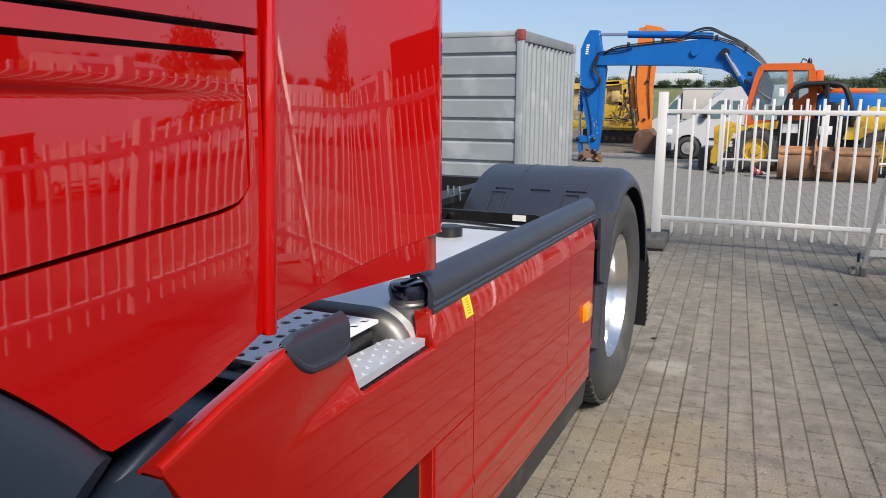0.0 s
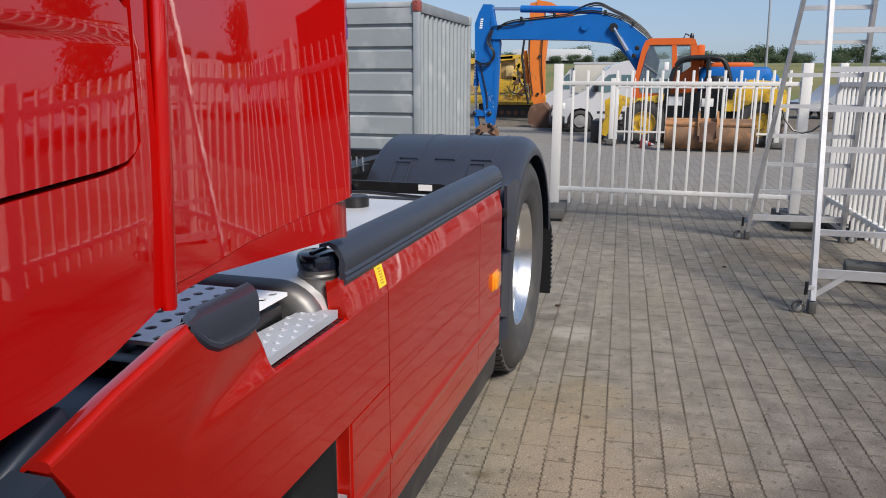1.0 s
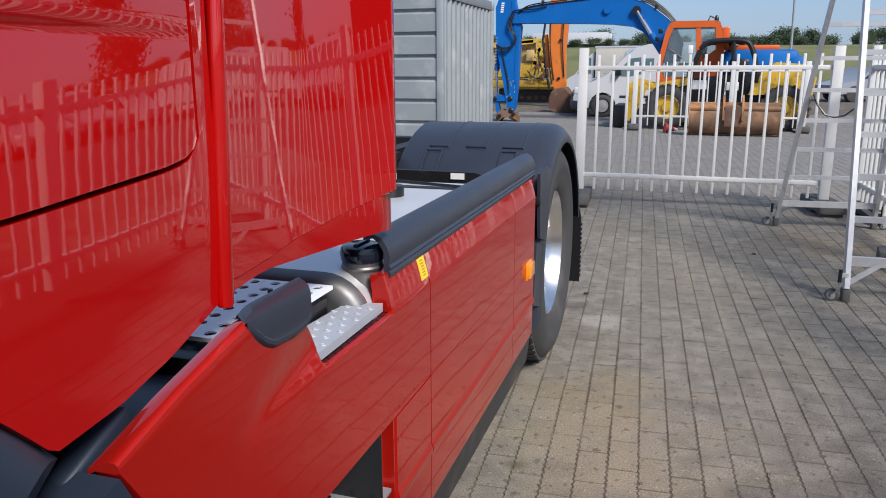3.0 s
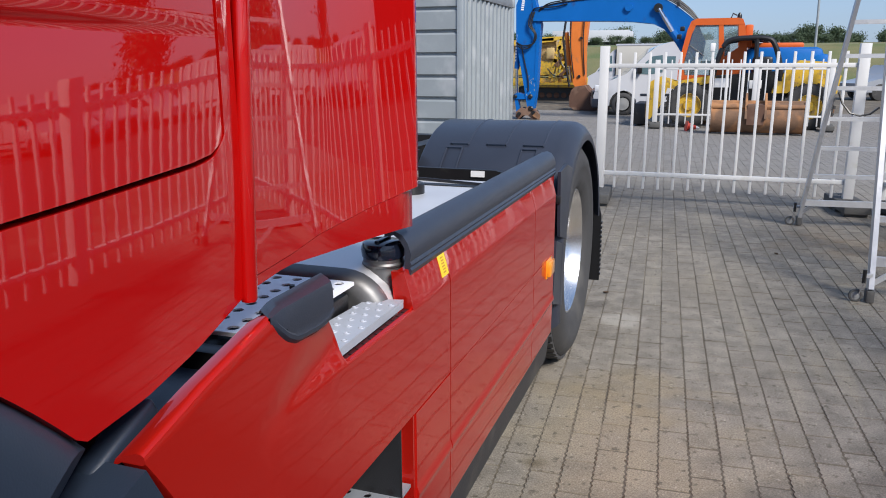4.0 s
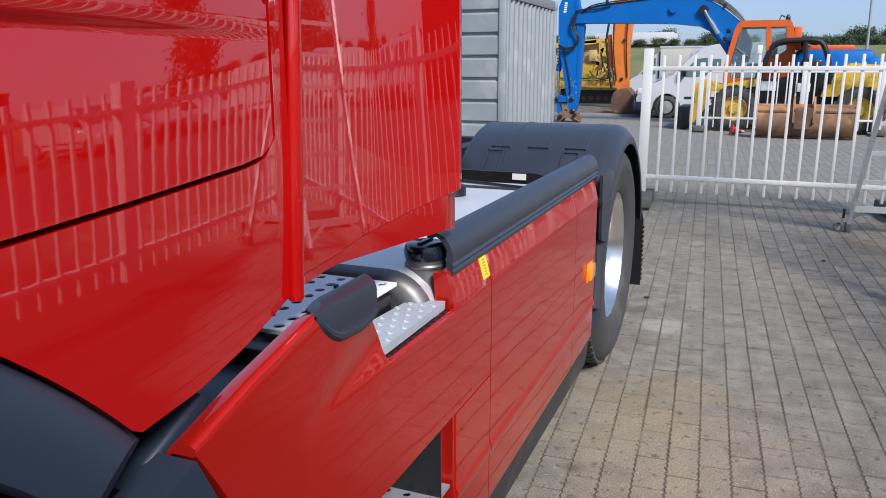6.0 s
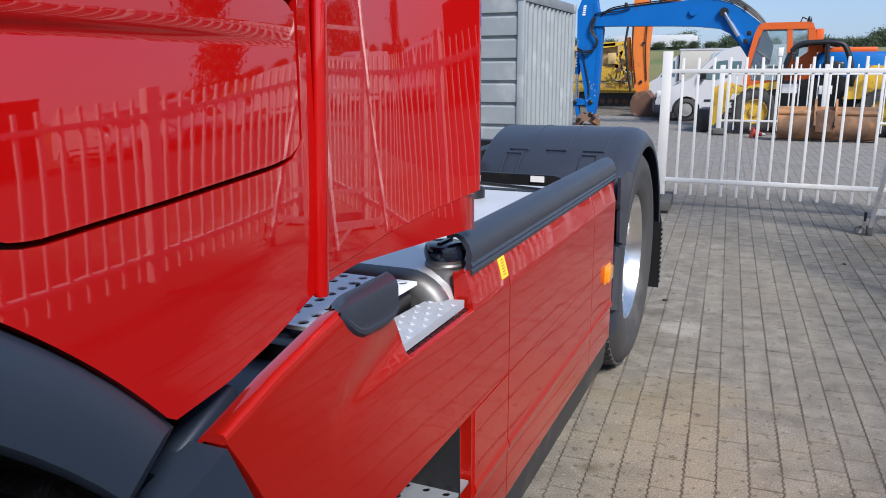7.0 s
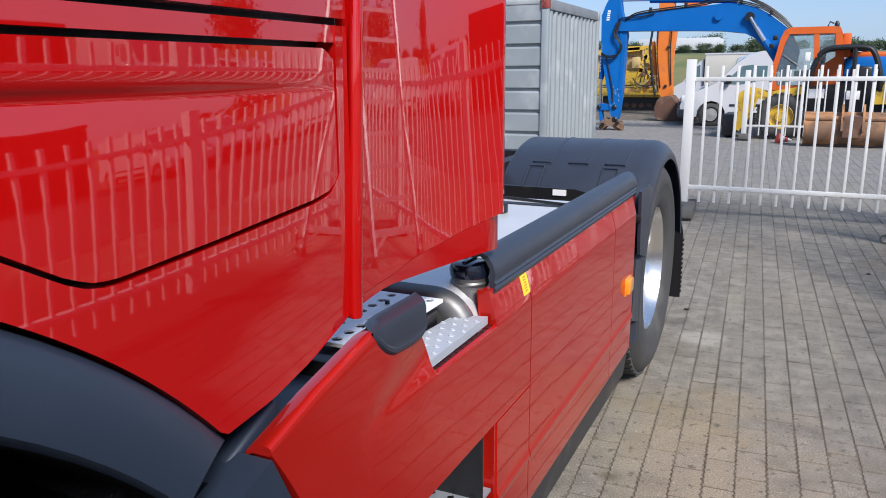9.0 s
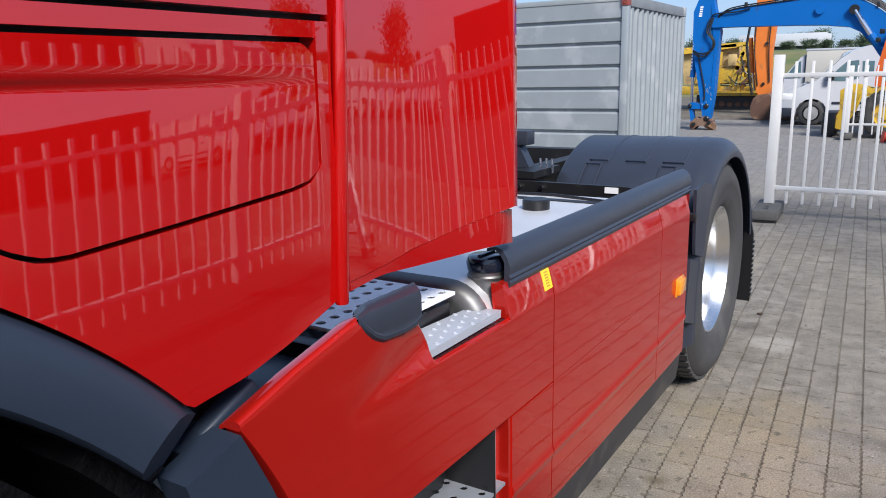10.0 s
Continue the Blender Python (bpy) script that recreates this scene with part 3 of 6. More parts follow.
def skirt_section(u, v, ys):
    y = ys[int(round(u * (len(ys) - 1)))]
    zt, zl = lerp_table(SKIRT_TOP, y), skirt_low(y)
    zl = min(zl, zt - 0.012)
    k = int(round(v * (ROWS + 7)))
    z0, z1 = zl + 0.003, max(zt - 0.0065, zl + 0.004)
    ledge = 0.0062 if 1.35 < y < 1.645 else 0.038
    mid = min(max(0.885, z0), z1)
    zs = [z0 + (mid - z0) * q / 4 for q in range(4)] + [mid + (z1 - mid) * q / (ROWS - 4) for q in range(ROWS - 3)]
    def out(dx, z, q=None):
        p = onto(-facet(y, z if q is None else q), y, z)
        return (p[0] + dx, p[1], p[2])
    low = [(-0.03, y, zl), (-0.004, y, zl)] + [out(0, z) for z in zs] + [out(-0.0012, zt - 0.0025), out(-0.0045, zt - 0.0003), out(-min(0.012, ledge), zt + (0.0005 if ledge > 0.02 else 0.001)), (-ledge, y, zt - (0.010 if ledge > 0.02 else -0.001)), (-ledge - 0.005, y, zt - 0.020)]
    hs = [z0 + (0.885 - z0) * q / 4 for q in range(4)] + [0.885 + 0.003 * q / (ROWS - 4) for q in range(ROWS - 3)]
    high = [(-0.03, y, zl), (-0.005, y, zl)] + [(0, y, z) for z in hs] + [(-0.0015, y, 0.896), (-0.010, y, 0.93), (-0.0205, y, 0.966), (-0.036, y, 0.968), (-0.04, y, 0.95)]
    low, high = low[k], high[k]
    w = min(1.0, max(0.0, (y - 1.6463) / 0.0017))
    return tuple(p + (q - p) * w for p, q in zip(low, high))


SY = [0.891] + spread(0.894, 1.055, 14) + [1.0575, 1.0585] + spread(1.08, 1.118, 3) + [1.1195, 1.1205] + spread(1.14, 1.26, 6) + spread(1.27, 1.36, 8) + spread(1.4, 1.598, 6) + [1.6005, 1.63, 1.638, 1.6435, 1.6463, 1.648, 1.651, 1.654] + spread(1.67, 1.866, 6)
bm = sheeted(len(SY) - 1, ROWS + 7, lambda u, v: skirt_section(u, v, SY))
bm.verts.ensure_lookup_table()
bm.faces.new(bm.verts[:ROWS + 8])
front_skirt = part("front_skirt", bm, RED_DEEP, truck, "glossy red front side skirt panel", smooth=28)
part("sill_below_step", boxed(-0.03, 0.0, 1.12, 1.648, 0.345, 0.40, bevel=0.006), RED_DEEP, front_skirt)


def skirt_panel(y0, y1, parent, upper=True):
    if upper:
        part("upper_panel", prismed([(0.0, 0.6705), (0.0, 0.68), (0.0, 0.878), (0.0, 0.888), (-0.0015, 0.896), (-0.010, 0.93), (-0.0205, 0.966), (-0.04, 0.966), (-0.03, 0.6705)], "y", y0, y1), RED_DEEP, parent, smooth=30)
    part("lower_panel", prismed([(0.0, 0.669), (0.0, 0.66), (0.0, 0.515), (0.0, 0.502), (0.003, 0.495), (0.005, 0.487), (0.004, 0.480), (-0.0005, 0.472), (-0.0010, 0.460), (-0.002, 0.355), (-0.004, 0.347), (-0.008, 0.345), (-0.03, 0.345), (-0.03, 0.669)], "y", y0, y1), RED_DEEP, parent, smooth=30)


skirt_panel(1.650, 1.866, truck, upper=False)
skirt_panel(1.871, 2.742, truck)
skirt_panel(2.747, 3.09, truck)
part("end_panel", prismed([(3.092, 0.70), (3.14, 0.75), (3.155, 0.955), (3.092, 0.955)], "x", -0.045, -0.021, bevel=0.003), RED_DEEP, truck)
part("end_recess", boxed(-0.04, -0.012, 3.08, 3.125, 0.48, 0.70, bevel=0.003), RED_DEEP, truck)
RUBBER_STRIP = material("grey_rubber_strip", (0.032, 0.031, 0.032), rough=0.6, vary=0.25, scale=5, bump=0.0008, bump_scale=120, second=(0.075, 0.068, 0.058), second_at=0.6, second_scale=4)
part("bottom_strip", prismed([(-0.009, 0.344), (-0.012, 0.30), (-0.020, 0.236), (-0.026, 0.234), (-0.030, 0.30), (-0.030, 0.344)], "y", 1.06, 3.085), RUBBER_STRIP, truck, "dark grey rubber strip under the skirt")
part("skirt_backing", boxed(-0.09, -0.05, 1.66, 3.05, 0.36, 0.93), BLACK_PLASTIC, truck)
TRIM = [(x - 0.018, z - 0.012) for x, z in ((0.0015, 0.966), (0.005, 0.976), (0.001, 0.981), (0.005, 0.987), (0.001, 0.993), (0.004, 1.008), (-0.003, 1.030), (-0.014, 1.046), (-0.030, 1.053), (-0.052, 1.047), (-0.052, 1.040), (-0.032, 1.045), (-0.020, 1.036), (-0.010, 1.02), (-0.010, 0.966))]
part("skirt_trim", prismed(TRIM, "y", 1.668, 3.15), GREY_PLASTIC, truck, "ribbed dark grey trim along the skirt's top edge", smooth=40)

# flap over the skirt's shoulder
def flap(u, v):
    low = lerp_table([(0, 1.034), (0.10, 1.014), (0.22, 0.997), (0.36, 0.986), (0.7, 0.982), (0.92, 0.985), (1.0, 0.993)], u)
    q = [(0.0035, low), (0.0058, low + 0.003), (0.0062, low + 0.009), (0.0050, low + 0.012), (0.0052, low + 0.5 * (1.028 - low)), (0.0050, 1.034), (0.0022, 1.044), (-0.008, 1.0475), (-0.032, 1.046), (-0.040, 1.030)][int(round(v * 9))]
    near = min(1.0, u / 0.12)
    return (q[0] * (near if q[0] > 0 else 1.0), 1.137 + 0.165 * u - 1.0 * min(0.0, q[0]), q[1] - 0.006 * (1 - near) * (q[1] > 1.04))
part("corner_flap", sheeted(20, 9, flap, thick=(-0.004, 0, -0.003)), GREY_PLASTIC, truck, "dark grey rubber corner flap", smooth=24)


# steps and perforated plates
def perforated(x0, x1, y0, y1, z, nx, ny, r, thick, skew=0.0):
    """A plate with round holes; skew shears it in x along y."""
    bm = bmesh.new()
    dx, dy = (x1 - x0) / nx, (y1 - y0) / ny
    def put(x, y, dz):
        return bm.verts.new((x + skew * (y - y0), y, z + dz))
    for i in range(nx):
        for j in range(ny):
            cx, cy = x0 + (i + 0.5) * dx, y0 + (j + 0.5) * dy
            sq = [(cx + a * dx / 2, cy + b * dy / 2) for a, b in ((1, 0), (1, 1), (0, 1), (-1, 1), (-1, 0), (-1, -1), (0, -1), (1, -1))]
            ci = [(cx + r * math.cos(math.pi * k / 4), cy + r * math.sin(math.pi * k / 4)) for k in range(8)]
            rings = [[put(*p, 0) for p in sq], [put(*p, 0) for p in ci], [put(*p, -thick) for p in ci], [put(*p, -thick) for p in sq]]
            for a, b in zip(rings, rings[1:]):
                for k in range(8):
                    bm.faces.new((a[k], a[(k + 1) % 8], b[(k + 1) % 8], b[k]))
    bmesh.ops.remove_doubles(bm, verts=bm.verts, dist=1e-5)
    es = [e for e in bm.edges if e.is_boundary]
    ring_up = [e for e in es if all(abs(v.co.z - z) < 1e-4 for v in e.verts)]
    ret = bmesh.ops.extrude_edge_only(bm, edges=ring_up)
    for v in [g for g in ret["geom"] if isinstance(g, bmesh.types.BMVert)]:
        v.co.z -= 0.007
    return bm


part("walkway_plate", perforated(-0.310, -0.090, 1.2555, 1.5675, 0.962, 5, 8, 0.0102, 0.003), WALK_ALU, truck, "perforated aluminium walkway plate", smooth=20)
part("walkway_rail", boxed(-0.33, -0.10, 1.25, 1.57, 0.90, 0.940, bevel=0.01), BLACK_PLASTIC, truck)
part("side_box", boxed(-0.30, -0.075, 1.05, 1.20, 0.70, 0.925, bevel=0.01), GREY_FLARE, truck)
part("bracket_plate", boxed(-0.30, -0.06, 1.20, 1.235, 0.78, 0.95, bevel=0.004), BLACK_STEEL, truck)
part("plate_bolt", lathed([(0, 0.962), (0.0055, 0.962), (0.0055, 0.969), (0, 0.969)], "z", (-0.178, 1.492, 0), n=6), BLACK_STEEL, truck)
step = part("upper_step", prismed([(-0.10, 1.42), (-0.085, 1.615), (-0.017, 1.632), (-0.016, 1.346)], "z", 0.909, 0.915, bevel=0.0015), ALU_TREAD, truck, "dimpled aluminium step plate")
bm = bmesh.new()
for i in range(4):
    for j in range(8):
        x, y = -0.085 + i * 0.024 + (j % 2) * 0.012, 1.36 + j * 0.033
        if x < -0.024 and y > 1.36 - x * 0.8 and y < 1.61:
            lathe(bm, [(0.0066, 0), (0.0052, 0.0014), (0.0036, 0.0014), (0.0022, 0.0001), (0, 0.0)], "z", (x, y, 0.9151), n=10)
part("dimples", bm, ALU_TREAD, step, kind="stuff")
bm = bmesh.new()
for j in range(11):
    box(bm, -0.0165, -0.0080, 1.362 + j * 0.0255, 1.3645 + j * 0.0255, 0.892, 0.8948)
part("notches", bm, BLACK_PLASTIC, step, "small dark slots along the step's edge", kind="stuff")
MAROON = material("dark_maroon_strip", (0.055, 0.006, 0.008), rough=0.6, vary=0.2, scale=30)
part("groove", boxed(-0.020, -0.0060, 1.347, 1.640, 0.884, 0.8932), MAROON, step, "dark maroon groove beside the step")
part("step_flange", boxed(-0.0195, -0.0165, 1.348, 1.630, 0.899, 0.9095), ALU_TREAD, step)
# Darker copy of the tread aluminium; its colour makes up for too much sun.
STEP_ALU = material("toned_step_aluminium", (0.30, 0.32, 0.35), rough=0.42, metal=0.3, vary=0.15, scale=20)
lower_step = part("lower_step", perforated(-0.14, -0.006, 1.14, 1.628, 0.521, 3, 11, 0.0085, 0.003), STEP_ALU, truck, "perforated aluminium lower step", smooth=20)
part("opening_return", prismed([(1.638, 0.31), (1.652, 0.31), (1.652, 0.668), (1.638, 0.668)], "x", -0.06, -0.003, bevel=0.002), RED_DEEP, truck)
part("step_housing", boxed(-0.34, -0.115, 1.1, 1.59, 0.36, 0.86, bevel=0.05), BLACK_PLASTIC, truck, "black housing behind the step")
part("housing_back", boxed(-0.34, -0.005, 1.574, 1.584, 0.30, 0.80, bevel=0.003), BLACK_PLASTIC, truck, "black cover in front of the tank")
part("housing_side", boxed(-0.175, -0.062, 1.640, 1.648, 0.25, 0.87), BLACK_STEEL, truck)

# fuel tank
def rounded(x0, x1, z0, z1, r, n=6):
    pts = []
    for cx, cz, a in ((x1 - r, z1 - r, 0), (x0 + r, z1 - r, 90), (x0 + r, z0 + r, 180), (x1 - r, z0 + r, 270)):
        pts += arc(cx, cz, r, a, a + 90, n)
    return pts


part("skirt_end", prismed([(-0.0005, 0.894), (-0.0070, 0.925), (-0.0190, 0.967), (-0.046, 0.967), (-0.040, 0.894)], "y", 1.641, 1.653, bevel=0.003), RED_DEEP, truck, "red end plate of the rear skirt", smooth=40)
tank = part("fuel_tank", prismed(rounded(-0.74, -0.035, 0.34, 0.970, 0.10, 8), "y", 1.625, 2.80), TANK_ALU, truck, "brushed aluminium fuel tank with rounded corners")
for y0, y1, y2 in ((1.625, 1.606, 1.590), (2.80, 2.82, 2.835)):
    bm = bmesh.new()
    rings = [[bm.verts.new((x, y, z)) for x, z in rounded(-0.74 + d, -0.035 - d, 0.34 + d, 0.970 - d, 0.10 - 0.5 * d, 8)] for y, d in ((y0, 0.0), (y1, 0.004), (0.4 * y1 + 0.6 * y2, 0.014), (y2, 0.034))]
    for p, q in zip(rings, rings[1:]):
        for i in range(len(p)):
            bm.faces.new((p[i], p[(i + 1) % len(p)], q[(i + 1) % len(p)], q[i]))
    bm.faces.new(rings[-1])
    part("tank_end", bm, TANK_END, tank, "pressed tank end in darkened metal", smooth=50)
neck = part("filler_neck", lathed([(0.0, 0.9), (0.047, 0.91), (0.044, 0.945), (0.041, 0.958), (0.040, 0.966), (0.0405, 0.972), (0.0405, 0.982), (0, 0.982)], "z", (-0.084, 1.692, 0), n=28), TANK_END, tank, "dull steel filler neck")
part("neck_ring", lathed([(0.036, 0.9655), (0.0425, 0.967), (0.0430, 0.971), (0.040, 0.976), (0.030, 0.977)], "z", (-0.084, 1.692, 0), n=28), TANK_END, tank, "thin bright sealing ring under the cap")
part("tank_cap", lathed([(0.0, 0.978), (0.036, 0.978), (0.043, 0.984), (0.045, 1.000), (0.041, 1.012), (0.035, 1.015), (0, 1.015)], "z", (-0.084, 1.692, 0), n=28), CAP_BLACK, tank, "round navy-black fuel cap", smooth=30)
part("cap_grip", boxed(-0.089, -0.079, 1.660, 1.724, 1.012, 1.0205, bevel=0.002), CAP_BLACK, tank)
part("sender_cap", lathed([(0.0, 0.95), (0.045, 0.95), (0.045, 0.998), (0.040, 1.003), (0, 1.003)], "z", (-0.345, 2.50, 0), n=20), BLACK_PLASTIC, tank)
for y in (2.02, 2.66):
    part("tank_strap", sheeted(10, 1, lambda u, v: (-0.70 + 0.62 * u, y + 0.04 * v, 0.973 - 0.02 * (2 * u - 1) ** 8), thick=(0, 0, -0.004)), BLACK_STEEL, tank)
part("tank_seam", tubed([(-0.66, 2.74, 0.973), (-0.40, 2.76, 0.975), (-0.16, 2.70, 0.974)], 0.006, n=6), BLACK_PLASTIC, tank)
part("tank_mount", boxed(-0.62, -0.16, 1.59, 1.66, 0.45, 0.80, bevel=0.01), BLACK_PLASTIC, tank)

# chassis
rail = part("chassis_rail", prismed([(-0.86, 0.72), (-0.78, 0.72), (-0.78, 0.73), (-0.85, 0.73), (-0.85, 0.97), (-0.78, 0.97), (-0.78, 0.98), (-0.86, 0.98)], "y", -0.9, 4.9), BLACK_STEEL, truck, "black chassis rail")
part("far_chassis_rail", boxed(-1.72, -1.64, -0.9, 4.9, 0.72, 0.98), BLACK_STEEL, truck)
for y in (1.9, 3.0, 4.7):
    part("cross_member", boxed(-1.64, -0.86, y, y + 0.1, 0.76, 0.94), BLACK_STEEL, truck)
bar = part("guard_carrier", prismed([(-0.86, 0.900), (-0.22, 0.900), (-0.17, 0.92), (-0.15, 0.935), (-0.15, 0.945), (-0.24, 0.966), (-0.86, 0.968)], "y", 3.10, 3.125, bevel=0.003), BLACK_STEEL, truck, "black steel bracket with a white label")
part("label_plate", boxed(-0.331, -0.277, 3.094, 3.0985, 0.939, 0.962), LABEL_WHITE, bar)
for x in (-0.70, -0.60):
    part("bolt", lathed([(0, -0.012), (0.009, -0.012), (0.009, 0), (0, 0)], "y", (x, 3.098, 0.945), n=6), CHROME, bar)
part("gearbox_cover", prismed([(-1.25, 0.98), (-0.95, 0.98), (-0.99, 1.06), (-1.2, 1.06)], "y", 2.0, 2.7, bevel=0.02), GREY_PLASTIC, truck)
part("valve_block", boxed(-0.90, -0.755, 3.28, 3.36, 1.095, 1.158, bevel=0.006), GREY_PLASTIC, truck, "grey valve block on the chassis")
part("valve_stand", prismed([(-0.92, 0.95), (-0.72, 0.95), (-0.745, 0.99), (-0.80, 1.095), (-0.90, 1.095)], "y", 3.29, 3.35, bevel=0.004), GREY_PLASTIC, truck)
for x in (-0.70, -0.672, -0.645):
    part("peg", tubed([(x, 3.3, 0.98), (x, 3.3, 1.04)], 0.006, n=8), CHROME, truck)
part("frame_cover", prismed([(3.15, 0.97), (3.42, 0.97), (3.42, 1.0), (3.15, 1.0)], "x", -1.2, -0.66, bevel=0.004), BLACK_STEEL, truck)

# rear fender
FY, FZ, FR = 3.80, 0.48, 0.625
def fender(bm, section, a0, a1, n):
    def f(u, v):
        r, x = section[int(round(v * (len(section) - 1)))]
        a = radians(a0 + (a1 - a0) * u)
        return (x, FY + r * math.cos(a), FZ + r * math.sin(a))
    return sheet(bm, n, len(section) - 1, f)
FS = [(FR - 0.008, -0.66), (FR, -0.65), (FR, -0.3), (FR, -0.075), (FR - 0.004, -0.055), (FR - 0.018, -0.03), (FR - 0.045, -0.008), (FR - 0.075, 0.002), (FR - 0.085, -0.002), (FR - 0.075, -0.015), (FR - 0.05, -0.03), (FR - 0.012, -0.08), (FR - 0.012, -0.66)]
mud = part("rear_fender", fender(bmesh.new(), FS, 196, 10, 48), GREY_PLASTIC, truck, "dark grey plastic rear fender with raised ribs", smooth=50)
def fender_rib(x0, x1, a0, a1, h=0.006):
    bm = bmesh.new()
    pts = [(x0, FR - 0.002), (x0 + 0.006, FR + h), (x1 - 0.006, FR + h), (x1, FR - 0.002)]
    fender(bm, [(r, x) for x, r in pts], a0, a1, max(2, int(abs(a1 - a0) / 4)))
    part("rib", bm, GREY_PLASTIC, mud)
for x0, x1 in ((-0.546, -0.458), (-0.383, -0.290), (-0.222, -0.128)):
    fender_rib(x0, x1, 120.6, 119.2, h=0.009)
    fender_rib(x1 - 0.012, x1 + 0.002, 120.0, 60, h=0.003)
for x0, x1 in ((-0.557, -0.477), (-0.224, -0.150)):
    fender_rib(x0, x0 + 0.009, 142, 122.3, h=0.008)
    fender_rib(x1 - 0.009, x1, 142, 122.3, h=0.008)
    fender_rib(x0, x1, 123.1, 122.1, h=0.008)
part("mud_flap", prismed([(0.004, 0.56), (0.006, 0.20), (-0.56, 0.20), (-0.60, 0.60), (-0.01, 0.62)], "y", 4.405, 4.425), BLACK_PLASTIC, mud, "black rubber mud flap")
bm = bmesh.new()
for k in range(12):
    box(bm, 0.0, 0.011, 4.403, 4.427, 0.23 + k * 0.026, 0.243 + k * 0.026)
part("flap_teeth", bm, BLACK_PLASTIC, mud, kind="stuff")


part("fender_apron", prismed([(3.165, 0.962), (3.30, 0.975), (3.43, 0.945), (3.40, 0.86), (3.376, 0.80), (3.350, 0.72), (3.343, 0.665), (3.196, 0.706), (3.185, 0.75)], "x", -0.009, 0.003, bevel=0.003), GREY_PLASTIC, mud, "dark grey apron in front of the rear tyre")
part("fender_apron", prismed([(3.14, 0.701), (3.30, 0.652), (3.322, 0.640), (3.318, 0.50), (3.303, 0.395), (3.10, 0.46), (3.125, 0.62)], "x", -0.010, 0.000, bevel=0.003), GREY_PLASTIC, mud)

# wheels
def wheel(name, cy, x_out, width, dish, rim_label, rubber=None):
    rubber = rubber or RUBBER
    hub = part(name, lathed([(0.49, -0.02), (0.500, -0.035), (0.505, -0.06), (0.505, -width + 0.06), (0.49, -width + 0.02), (0.45, -width), (0.30, -width), (0.285, -width + 0.03), (0.280, -0.045), (0.292, -0.022),
         (0.306, -0.004), (0.35, 0.010), (0.393, 0.0155), (0.398, 0.0185), (0.43, 0.0165), (0.455, 0.009), (0.475, -0.004), (0.49, -0.02)], "x", (x_out, cy, 0.505), n=72), rubber, truck, "black truck tyre")
    bm = bmesh.new()
    for k in range(60):
        a = 2 * math.pi * k / 60
        m = Matrix.Translation((x_out, cy, 0.505)) @ Matrix.Rotation(a, 4, "X")
        for x0, x1, s in ((-0.085, -0.022, 0.004), (-0.15, -0.092, -0.004), (-0.22, -0.16, 0.004)):
            vs = [m @ Vector(p) for p in ((x0, -0.021, 0.498), (x1, -0.021 + s, 0.494 if x1 > -0.03 else 0.498), (x1, 0.019 + s, 0.494 if x1 > -0.03 else 0.498), (x0, 0.019, 0.498), (x0, -0.020, 0.513), (x1, -0.020 + s, 0.509 if x1 > -0.03 else 0.513), (x1, 0.018 + s, 0.509 if x1 > -0.03 else 0.513), (x0, 0.018, 0.513))]
            vs = [bm.verts.new(p) for p in vs]
            for f in ((4, 5, 6, 7), (0, 1, 5, 4), (1, 2, 6, 5), (2, 3, 7, 6), (3, 0, 4, 7)):
                bm.faces.new([vs[i] for i in f])
    part("tread", bm, rubber, hub, smooth=20, kind="stuff")
    rim = part("rim", lathed([(0.296, -0.05), (0.294, -0.024), (0.291, -0.016), (0.286, -0.016), (0.281, -0.024), (0.277, -0.040), (0.268, -0.055), (0.260, -0.08), (0.255, -dish + 0.03), (0.235, -dish + 0.005), (0.20, -dish), (0.17, -dish + 0.01), (0.14, -dish + 0.012), (0.13, -dish), (0.13, -dish + 0.06), (0.115, -dish + 0.075), (0, -dish + 0.08)], "x", (x_out, cy, 0.505), n=64), RIM_ALU, hub, rim_label, smooth=40)
    bm = bmesh.new()
    for k in range(10):
        a = 2 * math.pi * k / 10
        lathe(bm, [(0.017, -dish), (0.017, -dish + 0.03), (0.010, -dish + 0.045), (0, -dish + 0.045)], "x", (x_out, cy + 0.167 * math.cos(a), 0.505 + 0.167 * math.sin(a)), n=6)
    part("wheel_nuts", bm, CHROME, hub, kind="stuff")
    bm = bmesh.new()
    for k in range(10):
        a = 2 * math.pi * (k + 0.5) / 10
        lathe(bm, [(0.026, -dish + 0.0), (0.024, -dish + 0.014), (0.02, -dish + 0.012), (0, -dish + 0.012)], "x", (x_out, cy + 0.215 * math.cos(a), 0.505 + 0.215 * math.sin(a)), n=12)
    part("hand_holes", bm, BLACK_STEEL, hub, kind="stuff")
    return hub


wheel("rear_wheel", 3.80, -0.031, 0.28, 0.17, "polished aluminium rim")
wheel("inner_rear_wheel", 3.80, -0.36, 0.28, 0.05, "steel rim")
wheel("front_wheel", 0.08, -0.06, 0.31, 0.02, "polished aluminium rim", RUBBER_SHADED)
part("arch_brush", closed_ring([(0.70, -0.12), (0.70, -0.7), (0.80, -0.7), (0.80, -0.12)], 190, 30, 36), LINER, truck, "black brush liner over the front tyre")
part("axle", tubed([(-2.2, 3.8, 0.5), (-0.3, 3.8, 0.5)], 0.09, n=16), BLACK_STEEL, truck)
part("front_axle", tubed([(-2.2, 0.08, 0.45), (-0.3, 0.08, 0.45)], 0.06, n=12), BLACK_STEEL, truck)
marker = part("marker_light", boxed(-0.002, 0.017, 2.95, 3.03, 0.605, 0.663, bevel=0.007), AMBER, truck, "orange side marker light")
part("marker_base", boxed(-0.002, 0.005, 2.945, 3.035, 0.600, 0.668, bevel=0.002), AMBER, marker)


